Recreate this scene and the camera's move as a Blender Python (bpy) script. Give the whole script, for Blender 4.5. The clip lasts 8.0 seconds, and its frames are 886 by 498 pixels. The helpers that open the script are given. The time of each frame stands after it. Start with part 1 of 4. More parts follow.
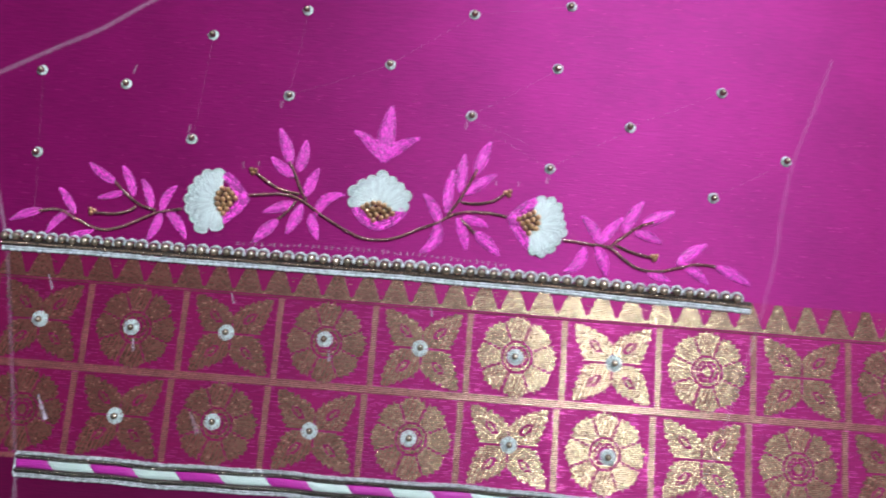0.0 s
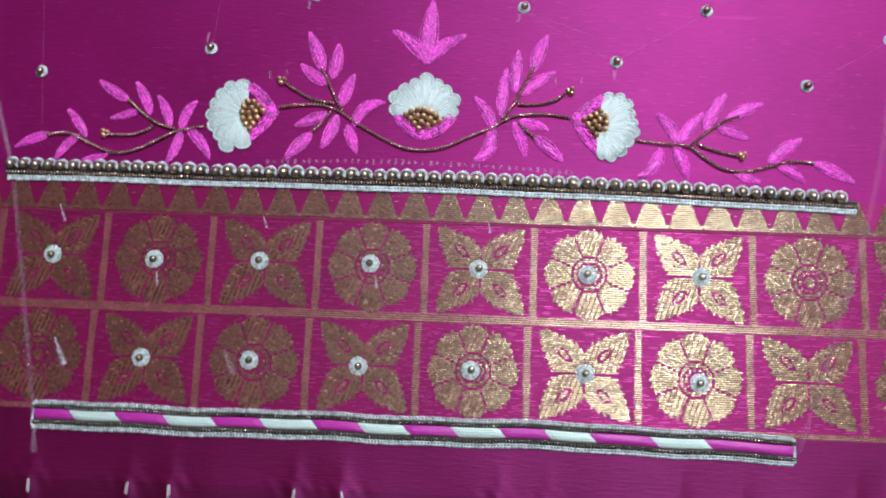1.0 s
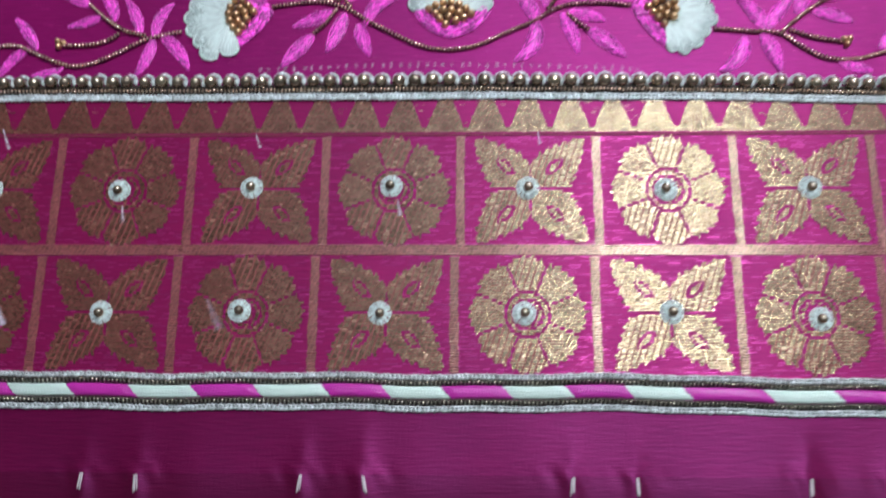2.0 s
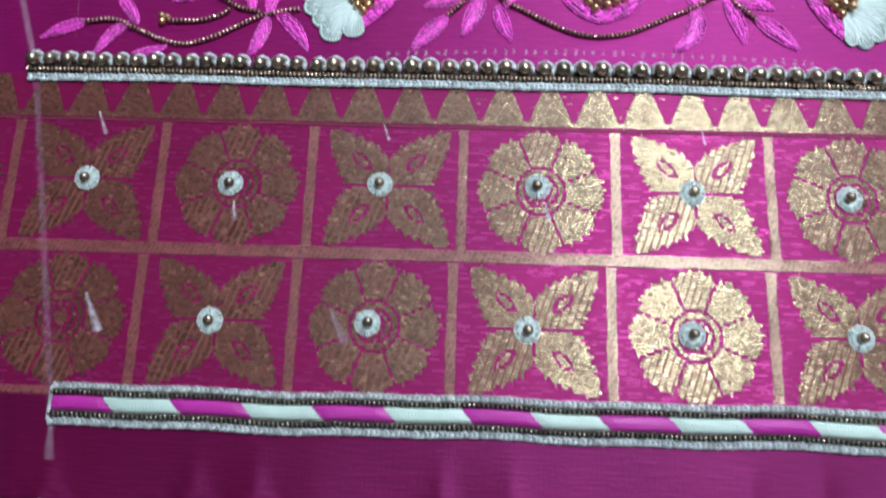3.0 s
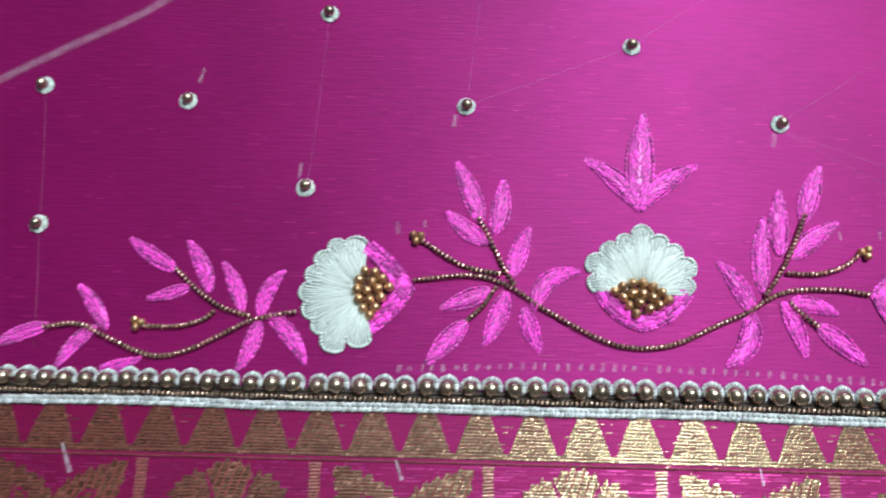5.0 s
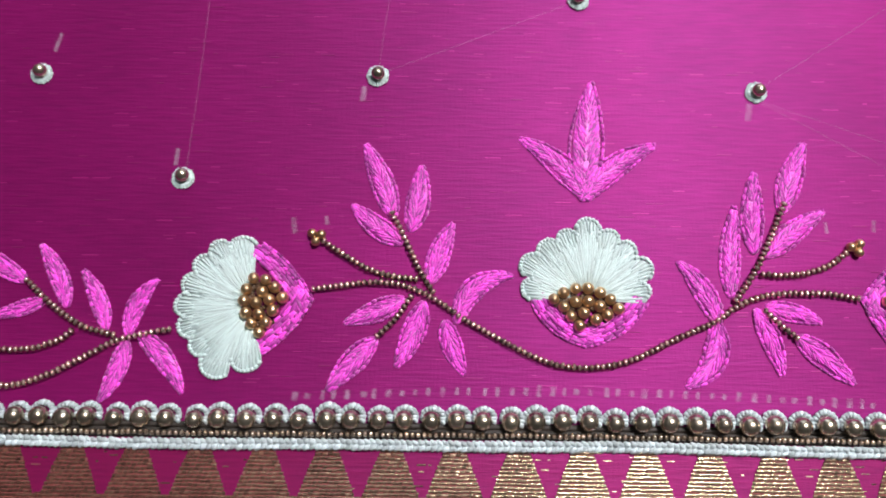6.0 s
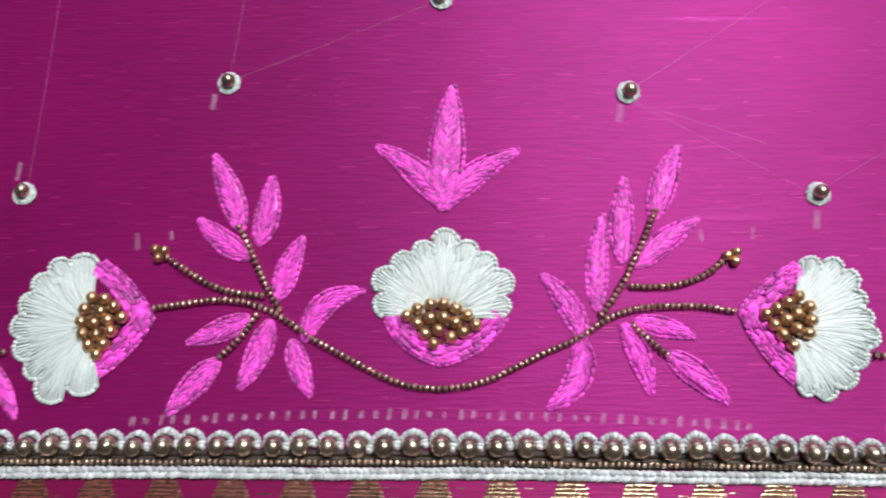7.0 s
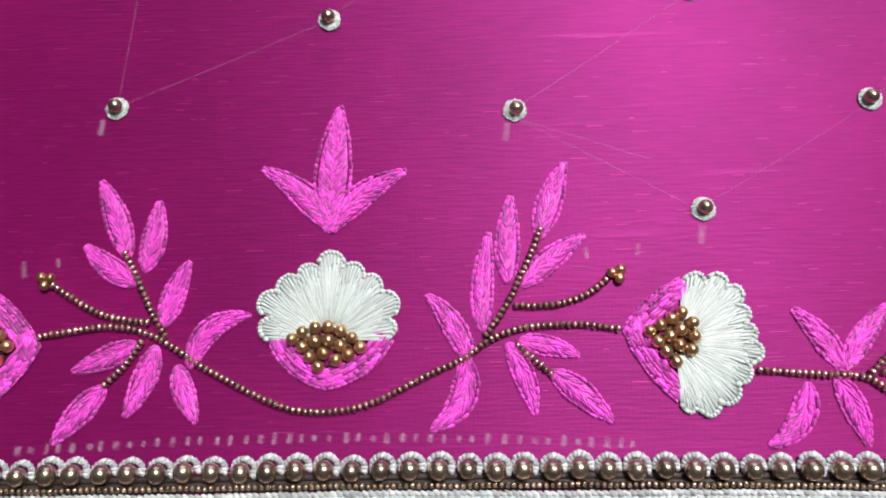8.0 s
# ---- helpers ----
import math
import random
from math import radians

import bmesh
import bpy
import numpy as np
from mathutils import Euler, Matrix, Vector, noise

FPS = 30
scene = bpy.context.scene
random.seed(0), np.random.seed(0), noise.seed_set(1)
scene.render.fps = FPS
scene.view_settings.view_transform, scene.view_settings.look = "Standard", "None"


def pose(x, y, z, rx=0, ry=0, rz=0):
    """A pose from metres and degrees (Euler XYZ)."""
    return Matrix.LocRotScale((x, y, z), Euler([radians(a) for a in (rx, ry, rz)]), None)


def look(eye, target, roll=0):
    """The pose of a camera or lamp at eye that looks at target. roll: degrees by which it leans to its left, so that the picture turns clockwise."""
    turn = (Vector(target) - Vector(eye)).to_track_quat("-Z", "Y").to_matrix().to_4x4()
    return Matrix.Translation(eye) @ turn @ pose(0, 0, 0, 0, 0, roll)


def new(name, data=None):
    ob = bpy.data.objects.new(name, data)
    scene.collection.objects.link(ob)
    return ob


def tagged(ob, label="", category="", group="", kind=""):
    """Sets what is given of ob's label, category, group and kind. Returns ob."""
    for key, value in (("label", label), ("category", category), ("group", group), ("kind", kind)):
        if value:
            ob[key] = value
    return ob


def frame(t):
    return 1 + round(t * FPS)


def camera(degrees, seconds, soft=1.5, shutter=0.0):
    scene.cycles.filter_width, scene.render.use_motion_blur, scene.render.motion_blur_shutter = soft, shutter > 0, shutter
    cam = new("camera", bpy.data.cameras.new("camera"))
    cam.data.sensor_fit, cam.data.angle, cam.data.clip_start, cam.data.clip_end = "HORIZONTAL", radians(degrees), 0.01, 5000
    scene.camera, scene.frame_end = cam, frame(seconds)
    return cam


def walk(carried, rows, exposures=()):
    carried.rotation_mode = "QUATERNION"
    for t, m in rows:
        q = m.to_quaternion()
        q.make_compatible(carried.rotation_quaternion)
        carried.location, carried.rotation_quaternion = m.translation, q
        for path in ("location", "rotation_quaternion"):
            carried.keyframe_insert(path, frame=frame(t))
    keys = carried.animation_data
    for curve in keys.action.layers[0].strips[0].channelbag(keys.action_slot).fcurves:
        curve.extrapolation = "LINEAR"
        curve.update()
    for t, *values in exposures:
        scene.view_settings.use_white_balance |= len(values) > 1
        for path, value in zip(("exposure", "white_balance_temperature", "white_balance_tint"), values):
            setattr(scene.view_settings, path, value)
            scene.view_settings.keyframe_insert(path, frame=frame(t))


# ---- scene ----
cam = camera(60.5, 8.0, soft=1.8, shutter=0.4)
PATH = [
    (0, (0.1736, -0.0109, 0.3386), (0.1743, 0.0218, 0.1413), 5.7),
    (0.3, (0.1625, -0.0172, 0.3283), (0.1606, 0.0169, 0.1312), 1.3),
    (0.5, (0.1649, -0.0224, 0.3180), (0.1619, 0.0111, 0.1208), -1.1),
    (0.7, (0.1676, -0.0336, 0.3074), (0.1624, 0.0008, 0.1104), -4.9),
    (0.8, (0.1653, -0.0372, 0.2995), (0.1614, -0.0058, 0.1020), -3.9),
    (0.9, (0.1637, -0.0372, 0.2966), (0.1594, -0.0075, 0.0989), -5.4),
    (1, (0.1618, -0.0365, 0.2940), (0.1565, -0.0069, 0.0963), -8.0),
    (1.2, (0.1620, -0.0318, 0.2855), (0.1552, -0.0014, 0.0879), -12.9),
    (2.3, (0.1341, -0.0851, 0.2035), (0.1303, -0.0336, 0.0103), -3.5),
    (2.5, (0.1220, -0.0862, 0.1964), (0.1199, -0.0335, 0.0035), -1.1),
    (2.8, (0.1096, -0.0788, 0.1988), (0.1057, -0.0292, 0.0051), -2.8),
    (3, (0.1064, -0.0675, 0.1996), (0.1005, -0.0190, 0.0057), -5.1),
    (3.5, (0.0965, -0.0312, 0.1981), (0.0921, 0.0146, 0.0035), -3.3),
    (4, (0.0815, -0.0009, 0.1995), (0.0805, 0.0444, 0.0047), 0.9),
    (4.5, (0.0814, 0.0126, 0.1978), (0.0808, 0.0585, 0.0031), 1.1),
    (4.7, (0.0843, 0.0168, 0.1955), (0.0841, 0.0628, 0.0009), 1.3),
    (5, (0.0927, 0.0256, 0.1928), (0.0926, 0.0719, -0.0018), 1.4),
    (5.2, (0.1019, 0.0283, 0.1843), (0.1002, 0.0756, -0.0100), -0.6),
    (6.3, (0.1187, 0.0454, 0.1592), (0.1195, 0.0779, -0.0381), 2.0),
    (6.5, (0.1269, 0.0438, 0.1574), (0.1222, 0.0793, -0.0393), -6.8),
    (7, (0.1483, 0.0459, 0.1531), (0.1429, 0.0833, -0.0433), -8.2),
    (7.5, (0.1649, 0.0482, 0.1533), (0.1581, 0.0860, -0.0430), -11.0),
    (8, (0.1714, 0.0499, 0.1531), (0.1664, 0.0875, -0.0432), -8.7),
]
walk(cam, [(t, look(eye, target, roll)) for t, eye, target, roll in PATH],
     ((0, 0.15, 5800, 13), (1, 0.14, 5800, 11), (2.5, 0.15, 5850, 9), (3, 0.22, 5600, 5), (3.5, 0.20, 5700, 5), (4, 0.12, 5700, 4), (4.5, 0.32, 5850, 4), (6.5, 0.28, 6350, 13), (8, 0.24, 6700, 17)))

# ---------------------------------------------------------------- light
MM = 0.001
world = bpy.data.worlds.new("room_air")
scene.world = world
world.use_nodes = True
world.node_tree.nodes["Background"].inputs[0].default_value = (0.75, 0.85, 1.0, 1)
world.node_tree.nodes["Background"].inputs[1].default_value = 0.12


def area(name, m, sx, sy, watts, colour):
    d = bpy.data.lights.new(name, "AREA")
    d.shape, d.size, d.size_y, d.energy, d.color = "RECTANGLE", sx, sy, watts, colour
    ob = new(name, d)
    ob.matrix_world = m
    return ob


# assumed lamp, never seen; narrow beam aimed right so the left falls off
LAMP = Vector((0.64, 0.72, 1.80))
lamp_light = area("assumed_lamp_light", look(LAMP, (0.36, 0.14, 0)), 0.44, 0.60, 13.5, (1.0, 0.97, 0.95))
lamp_light.data.spread = radians(75)
# added cool fill, set where an assumed and unseen window would be
area("added_fill_light", pose(0.2, 1.93, 0.75, -90, 0, 0), 1.2, 1.1, 5.7, (0.78, 0.90, 1.0))


# ---------------------------------------------------------------- materials
def material(name, colour, rough=0.5, metal=0.0, vary=0.0, scale=400.0, bump=0.0, bump_scale=900.0,
             spec=0.5, sheen=0.0, stretch=(1, 1, 1), island=0.0, obvary=0.0):
    m = bpy.data.materials.new(name)
    m.use_nodes = True
    n, l = m.node_tree.nodes, m.node_tree.links
    p = n["Principled BSDF"]
    p.inputs["Base Color"].default_value = (*colour, 1)
    p.inputs["Roughness"].default_value = rough
    p.inputs["Metallic"].default_value = metal
    p.inputs["Specular IOR Level"].default_value = spec
    if sheen:
        p.inputs["Sheen Weight"].default_value = sheen
        p.inputs["Sheen Roughness"].default_value = 0.4
    co = n.new("ShaderNodeTexCoord")
    mp = n.new("ShaderNodeMapping")
    mp.inputs["Scale"].default_value = stretch
    l.new(co.outputs["Object"], mp.inputs["Vector"])
    value = None

    def add(sock):
        nonlocal value
        if value is None:
            value = sock
        else:
            a = n.new("ShaderNodeMath")
            a.operation = "ADD"
            l.new(value, a.inputs[0])
            l.new(sock, a.inputs[1])
            value = a.outputs[0]

    def spread(sock, amount):
        r = n.new("ShaderNodeMapRange")
        r.inputs["To Min"].default_value, r.inputs["To Max"].default_value = -amount, amount
        l.new(sock, r.inputs["Value"])
        add(r.outputs["Result"])

    if vary:
        for k, w in ((1.0, 0.6), (0.13, 0.5)):
            t = n.new("ShaderNodeTexNoise")
            t.inputs["Scale"].default_value, t.inputs["Detail"].default_value = scale * k, 3
            l.new(mp.outputs[0], t.inputs["Vector"])
            spread(t.outputs["Fac"], vary * w * 2)
    if island:
        g = n.new("ShaderNodeNewGeometry")
        spread(g.outputs["Random Per Island"], island)
    if obvary:
        o = n.new("ShaderNodeObjectInfo")
        spread(o.outputs["Random"], obvary)
    if value is not None:
        h = n.new("ShaderNodeMath")
        h.operation = "ADD"
        h.inputs[1].default_value = 1.0
        l.new(value, h.inputs[0])
        x = n.new("ShaderNodeVectorMath")
        x.operation = "SCALE"
        x.inputs[0].default_value = colour
        l.new(h.outputs[0], x.inputs["Scale"])
        l.new(x.outputs[0], p.inputs["Base Color"])
    if bump:
        t = n.new("ShaderNodeTexNoise")
        t.inputs["Scale"].default_value, t.inputs["Detail"].default_value = bump_scale, 2
        l.new(mp.outputs[0], t.inputs["Vector"])
        b = n.new("ShaderNodeBump")
        b.inputs["Strength"].default_value, b.inputs["Distance"].default_value = bump, 0.0002
        l.new(t.outputs["Fac"], b.inputs["Height"])
        l.new(b.outputs[0], p.inputs["Normal"])
    return m


def silk_material(name, colour, rough, border=None, selvedge=None):
    """Woven silk: fine weft lines along x, slubs, and a slow unevenness of the dye."""
    m = bpy.data.materials.new(name)
    m.use_nodes = True
    n, l = m.node_tree.nodes, m.node_tree.links
    p = n["Principled BSDF"]
    p.inputs["Roughness"].default_value = rough
    p.inputs["Metallic"].default_value = 0.26
    p.inputs["Specular IOR Level"].default_value = 0.9
    p.inputs["Specular Tint"].default_value = (0.92, 0.27, 1.0, 1)
    p.inputs["Sheen Weight"].default_value = 0.06
    p.inputs["Sheen Tint"].default_value = (1.0, 0.45, 0.9, 1)
    grain = n.new("ShaderNodeCombineXYZ")
    grain.inputs["Y"].default_value = 1.0
    l.new(grain.outputs[0], p.inputs["Tangent"])
    p.inputs["Anisotropic"].default_value = 0.62
    co = n.new("ShaderNodeTexCoord")

    def noise_at(stretch, scale, detail):
        mp = n.new("ShaderNodeMapping")
        mp.inputs["Scale"].default_value = stretch
        l.new(co.outputs["Object"], mp.inputs["Vector"])
        t = n.new("ShaderNodeTexNoise")
        t.inputs["Scale"].default_value, t.inputs["Detail"].default_value = scale, detail
        l.new(mp.outputs[0], t.inputs["Vector"])
        return t.outputs["Fac"]

    slub = noise_at((0.09, 1, 1), 1600, 4)
    warp = noise_at((1, 0.16, 1), 1700, 3)
    slow = noise_at((1, 1, 1), 22, 2)
    pull = noise_at((0.04, 1, 1), 800, 3)
    ramp = n.new("ShaderNodeMapRange")
    ramp.inputs["From Min"].default_value, ramp.inputs["From Max"].default_value = 0.3, 0.75
    ramp.inputs["To Min"].default_value, ramp.inputs["To Max"].default_value = 0.86, 1.16
    l.new(slub, ramp.inputs["Value"])
    ramp2 = n.new("ShaderNodeMapRange")
    ramp2.inputs["From Min"].default_value, ramp2.inputs["From Max"].default_value = 0.3, 0.7
    ramp2.inputs["To Min"].default_value, ramp2.inputs["To Max"].default_value = 0.88, 1.1
    l.new(slow, ramp2.inputs["Value"])
    mul = n.new("ShaderNodeMath")
    mul.operation = "MULTIPLY"
    l.new(ramp.outputs[0], mul.inputs[0])
    l.new(ramp2.outputs[0], mul.inputs[1])
    x = n.new("ShaderNodeVectorMath")
    x.operation = "SCALE"
    x.inputs[0].default_value = colour
    if border:
        # the woven border has a redder weft than the body of the cloth; the selvedge below it is coloured darker
        sep = n.new("ShaderNodeSeparateXYZ")
        l.new(co.outputs["Object"], sep.inputs[0])
        band = n.new("ShaderNodeValToRGB")
        place = n.new("ShaderNodeMapRange")
        place.inputs["From Min"].default_value, place.inputs["From Max"].default_value = -0.1, 0.1
        l.new(sep.outputs["Y"], place.inputs["Value"])
        l.new(place.outputs[0], band.inputs[0])
        e = band.color_ramp.elements
        e[0].position, e[0].color = 0.5 + 5 * border[0] - 0.002, (*selvedge, 1)
        e[1].position, e[1].color = 0.5 + 5 * border[1] + 0.002, (*colour, 1)
        for at in border[:2]:
            k = e.new(0.5 + 5 * at)
            k.color = (*border[2], 1)
        l.new(band.outputs[0], x.inputs[0])
    l.new(mul.outputs[0], x.inputs["Scale"])
    l.new(x.outputs[0], p.inputs["Base Color"])
    pulled = n.new("ShaderNodeMath")
    pulled.operation = "MULTIPLY_ADD"
    pulled.inputs[1].default_value = 0.26
    l.new(pull, pulled.inputs[0])
    l.new(slub, pulled.inputs[2])
    add = n.new("ShaderNodeMath")
    add.operation = "MULTIPLY_ADD"
    add.inputs[1].default_value = 0.30
    l.new(warp, add.inputs[0])
    l.new(pulled.outputs[0], add.inputs[2])
    gloss = n.new("ShaderNodeMapRange")
    gloss.inputs["From Min"].default_value, gloss.inputs["From Max"].default_value = 0.56, 0.72
    gloss.inputs["To Min"].default_value, gloss.inputs["To Max"].default_value = rough, rough - 0.07
    l.new(pull, gloss.inputs["Value"])
    l.new(gloss.outputs[0], p.inputs["Roughness"])
    b = n.new("ShaderNodeBump")
    b.inputs["Strength"].default_value, b.inputs["Distance"].default_value = 0.68, 0.00022
    l.new(add.outputs[0], b.inputs["Height"])
    l.new(b.outputs[0], p.inputs["Normal"])
    return m


def zari_material(name, under, gold, rough, share, pitch, lean):
    """Gold thread woven into silk: a glossy metal wrap over a dull reddish core, in slanting twill lines."""
    m = bpy.data.materials.new(name)
    m.use_nodes = True
    n, l = m.node_tree.nodes, m.node_tree.links
    core = n["Principled BSDF"]
    core.inputs["Roughness"].default_value = 0.6
    wrap = n.new("ShaderNodeBsdfPrincipled")
    wrap.inputs["Metallic"].default_value = 0.96
    wrap.inputs["Roughness"].default_value = rough
    co = n.new("ShaderNodeTexCoord")
    mp = n.new("ShaderNodeMapping")
    mp.inputs["Rotation"].default_value = (0, 0, math.radians(lean))
    l.new(co.outputs["Object"], mp.inputs["Vector"])
    info = n.new("ShaderNodeObjectInfo")
    off = n.new("ShaderNodeVectorMath")
    off.operation = "ADD"
    l.new(mp.outputs[0], off.inputs[0])
    l.new(info.outputs["Random"], off.inputs[1])
    wave = n.new("ShaderNodeTexWave")
    wave.inputs["Scale"].default_value = 0.314 / (pitch * MM)
    wave.inputs["Distortion"].default_value = 2.2
    wave.inputs["Detail"].default_value = 2.0
    wave.inputs["Detail Scale"].default_value = 0.35
    l.new(off.outputs[0], wave.inputs["Vector"])

    def noise_of(scale, lo, hi):
        t = n.new("ShaderNodeTexNoise")
        t.inputs["Scale"].default_value, t.inputs["Detail"].default_value = scale, 3
        l.new(off.outputs[0], t.inputs["Vector"])
        r = n.new("ShaderNodeMapRange")
        r.inputs["From Min"].default_value, r.inputs["From Max"].default_value = 0.3, 0.7
        r.inputs["To Min"].default_value, r.inputs["To Max"].default_value = lo, hi
        l.new(t.outputs["Fac"], r.inputs["Value"])
        return t.outputs["Fac"], r.outputs[0]

    fine, tone = noise_of(900, 0.72, 1.25)
    _, slow = noise_of(110, 0.85, 1.15)
    both = n.new("ShaderNodeMath")
    both.operation = "MULTIPLY"
    l.new(tone, both.inputs[0])
    l.new(slow, both.inputs[1])
    single = n.new("ShaderNodeNewGeometry")
    sheen = n.new("ShaderNodeMapRange")
    sheen.inputs["To Min"].default_value, sheen.inputs["To Max"].default_value = rough - 0.03, rough + 0.06
    l.new(single.outputs["Random Per Island"], sheen.inputs["Value"])
    l.new(sheen.outputs[0], wrap.inputs["Roughness"])
    shade = n.new("ShaderNodeMapRange")
    shade.inputs["To Min"].default_value, shade.inputs["To Max"].default_value = 0.72, 1.28
    l.new(single.outputs["Random Per Island"], shade.inputs["Value"])
    each = n.new("ShaderNodeMath")
    each.operation = "MULTIPLY"
    l.new(both.outputs[0], each.inputs[0])
    l.new(shade.outputs[0], each.inputs[1])
    both = each
    for colour, node in ((under, core), (gold, wrap)):
        x = n.new("ShaderNodeVectorMath")
        x.operation = "SCALE"
        x.inputs[0].default_value = colour
        l.new(both.outputs[0], x.inputs["Scale"])
        l.new(x.outputs[0], node.inputs["Base Color"])
    height = n.new("ShaderNodeMath")
    height.operation = "MULTIPLY_ADD"
    height.inputs[1].default_value = 0.5
    l.new(fine, height.inputs[0])
    l.new(wave.outputs["Fac"], height.inputs[2])
    b = n.new("ShaderNodeBump")
    b.inputs["Strength"].default_value, b.inputs["Distance"].default_value = 0.17, 0.00011
    l.new(height.outputs[0], b.inputs["Height"])
    l.new(b.outputs[0], wrap.inputs["Normal"])
    l.new(b.outputs[0], core.inputs["Normal"])
    cover = n.new("ShaderNodeMapRange")
    cover.inputs["From Min"].default_value, cover.inputs["From Max"].default_value = 0.1, 0.6
    cover.inputs["To Min"].default_value, cover.inputs["To Max"].default_value = share - 0.12, share
    l.new(wave.outputs["Fac"], cover.inputs["Value"])
    mix = n.new("ShaderNodeMixShader")
    l.new(cover.outputs[0], mix.inputs[0])
    l.new(core.outputs[0], mix.inputs[1])
    l.new(wrap.outputs[0], mix.inputs[2])
    l.new(mix.outputs[0], n["Material Output"].inputs["Surface"])
    return m


def chalk_material(name, colour, most):
    """Rubbed chalk: a broken veil that fades towards both edges of its stroke."""
    m = bpy.data.materials.new(name)
    m.use_nodes = True
    n, l = m.node_tree.nodes, m.node_tree.links
    p = n["Principled BSDF"]
    p.inputs["Base Color"].default_value = (*colour, 1)
    p.inputs["Roughness"].default_value = 0.9
    co = n.new("ShaderNodeTexCoord")
    sep = n.new("ShaderNodeSeparateXYZ")
    l.new(co.outputs["UV"], sep.inputs[0])
    a = n.new("ShaderNodeMath")
    a.operation = "PINGPONG"
    a.inputs[1].default_value = 0.5
    l.new(sep.outputs["X"], a.inputs[0])
    r = n.new("ShaderNodeMapRange")
    r.interpolation_type = "SMOOTHSTEP"
    r.inputs["From Max"].default_value = 0.5
    l.new(a.outputs[0], r.inputs["Value"])
    t = n.new("ShaderNodeTexNoise")
    t.inputs["Scale"].default_value, t.inputs["Detail"].default_value = 700, 4
    l.new(co.outputs["Object"], t.inputs["Vector"])
    r2 = n.new("ShaderNodeMapRange")
    r2.inputs["From Min"].default_value, r2.inputs["From Max"].default_value = 0.32, 0.68
    r2.inputs["To Min"].default_value = 0.25
    l.new(t.outputs["Fac"], r2.inputs["Value"])
    f = n.new("ShaderNodeMath")
    f.operation = "MULTIPLY"
    l.new(r.outputs[0], f.inputs[0])
    l.new(r2.outputs[0], f.inputs[1])
    g = n.new("ShaderNodeMath")
    g.operation = "MULTIPLY"
    g.inputs[1].default_value = most
    l.new(f.outputs[0], g.inputs[0])
    l.new(g.outputs[0], p.inputs["Alpha"])
    return m


SILK = silk_material("magenta_silk", (0.232, 0.0052, 0.104), 0.56, (-0.0596, 0.0315, (0.240, 0.0080, 0.074)), (0.136, 0.0032, 0.046))
HEM = silk_material("magenta_hem", (0.100, 0.0026, 0.030), 0.56)
ZARI = zari_material("gold_zari", (0.27, 0.066, 0.056), (0.385, 0.33, 0.212), 0.22, 0.80, 1.15, 28)
ZARI_BAR = zari_material("rose_gold_zari", (0.34, 0.075, 0.098), (0.54, 0.44, 0.33), 0.21, 0.56, 1.3, 35)
WARP = material("maroon_warp", (0.17, 0.022, 0.045), 0.6, vary=0.3, scale=700, bump=0.3)
TAWNY = material("tawny_warp", (0.24, 0.062, 0.055), 0.5, vary=0.3, scale=700, bump=0.3)
PEARL = material("antique_pearl", (0.55, 0.46, 0.35), 0.26, 0.95, vary=0.15, scale=300, obvary=0.22)
BRONZE = material("bronze_bead", (0.66, 0.45, 0.40), 0.22, 0.95, obvary=0.2)
OLIVE = material("olive_bronze_bead", (0.56, 0.42, 0.32), 0.24, 0.95, obvary=0.25)
GOLD = material("gold_bead", (0.74, 0.49, 0.28), 0.29, 0.95, vary=0.1, scale=500, obvary=0.15)
PINK = material("hot_pink_floss", (0.77, 0.064, 0.58), 0.38, vary=0.2, scale=600, bump=0.4, bump_scale=2500, island=0.55, sheen=0.4)
WHITE = material("mint_white_floss", (0.61, 0.72, 0.70), 0.40, spec=0.8, vary=0.08, scale=500, bump=0.4, bump_scale=2500, island=0.17, sheen=0.2)
CORD = material("white_cord", (0.56, 0.62, 0.64), 0.6, vary=0.1, scale=500, bump=0.5, bump_scale=2500, island=0.3)
SATIN_PINK = material("magenta_satin", (0.46, 0.025, 0.34), 0.38, vary=0.1, scale=500, bump=0.3, bump_scale=2500, island=0.15, sheen=0.2)
PAD = material("brown_thread", (0.10, 0.05, 0.025), 0.55, vary=0.3, scale=900)
MINT = material("mint_satin", (0.56, 0.70, 0.64), 0.40, vary=0.08, scale=500, bump=0.3, bump_scale=2500, island=0.14, sheen=0.2)
PINK_ZARI = material("pink_float_thread", (0.42, 0.05, 0.24), 0.28, 0.7, island=0.4)
SLUB = material("magenta_slub", (0.30, 0.010, 0.15), 0.40, 0.4, island=0.3)
DARK_SEED = material("dark_seed_bead", (0.27, 0.25, 0.20), 0.24, 0.95, obvary=0.3)
TRIM_CORD = material("dull_white_cord", (0.48, 0.52, 0.53), 0.6, vary=0.12, scale=500, bump=0.5, bump_scale=2500, island=0.35)
DARK = material("dark_thread", (0.035, 0.025, 0.02), 0.6, vary=0.3, scale=900)
TIE = material("tie_thread", (0.55, 0.50, 0.52), 0.7, vary=0.15, scale=900, bump=0.4)
CHALK = chalk_material("chalk", (0.80, 0.62, 0.80), 0.30)
CHALK_FAINT = chalk_material("faint_chalk", (0.85, 0.45, 0.75), 0.13)
CHALK_DASH = chalk_material("dashed_chalk", (0.85, 0.62, 0.85), 0.35)
CHALK_LOW = chalk_material("rubbed_chalk", (0.80, 0.50, 0.78), 0.17)
CHALK_THICK = chalk_material("thick_chalk", (0.80, 0.72, 0.84), 0.7)
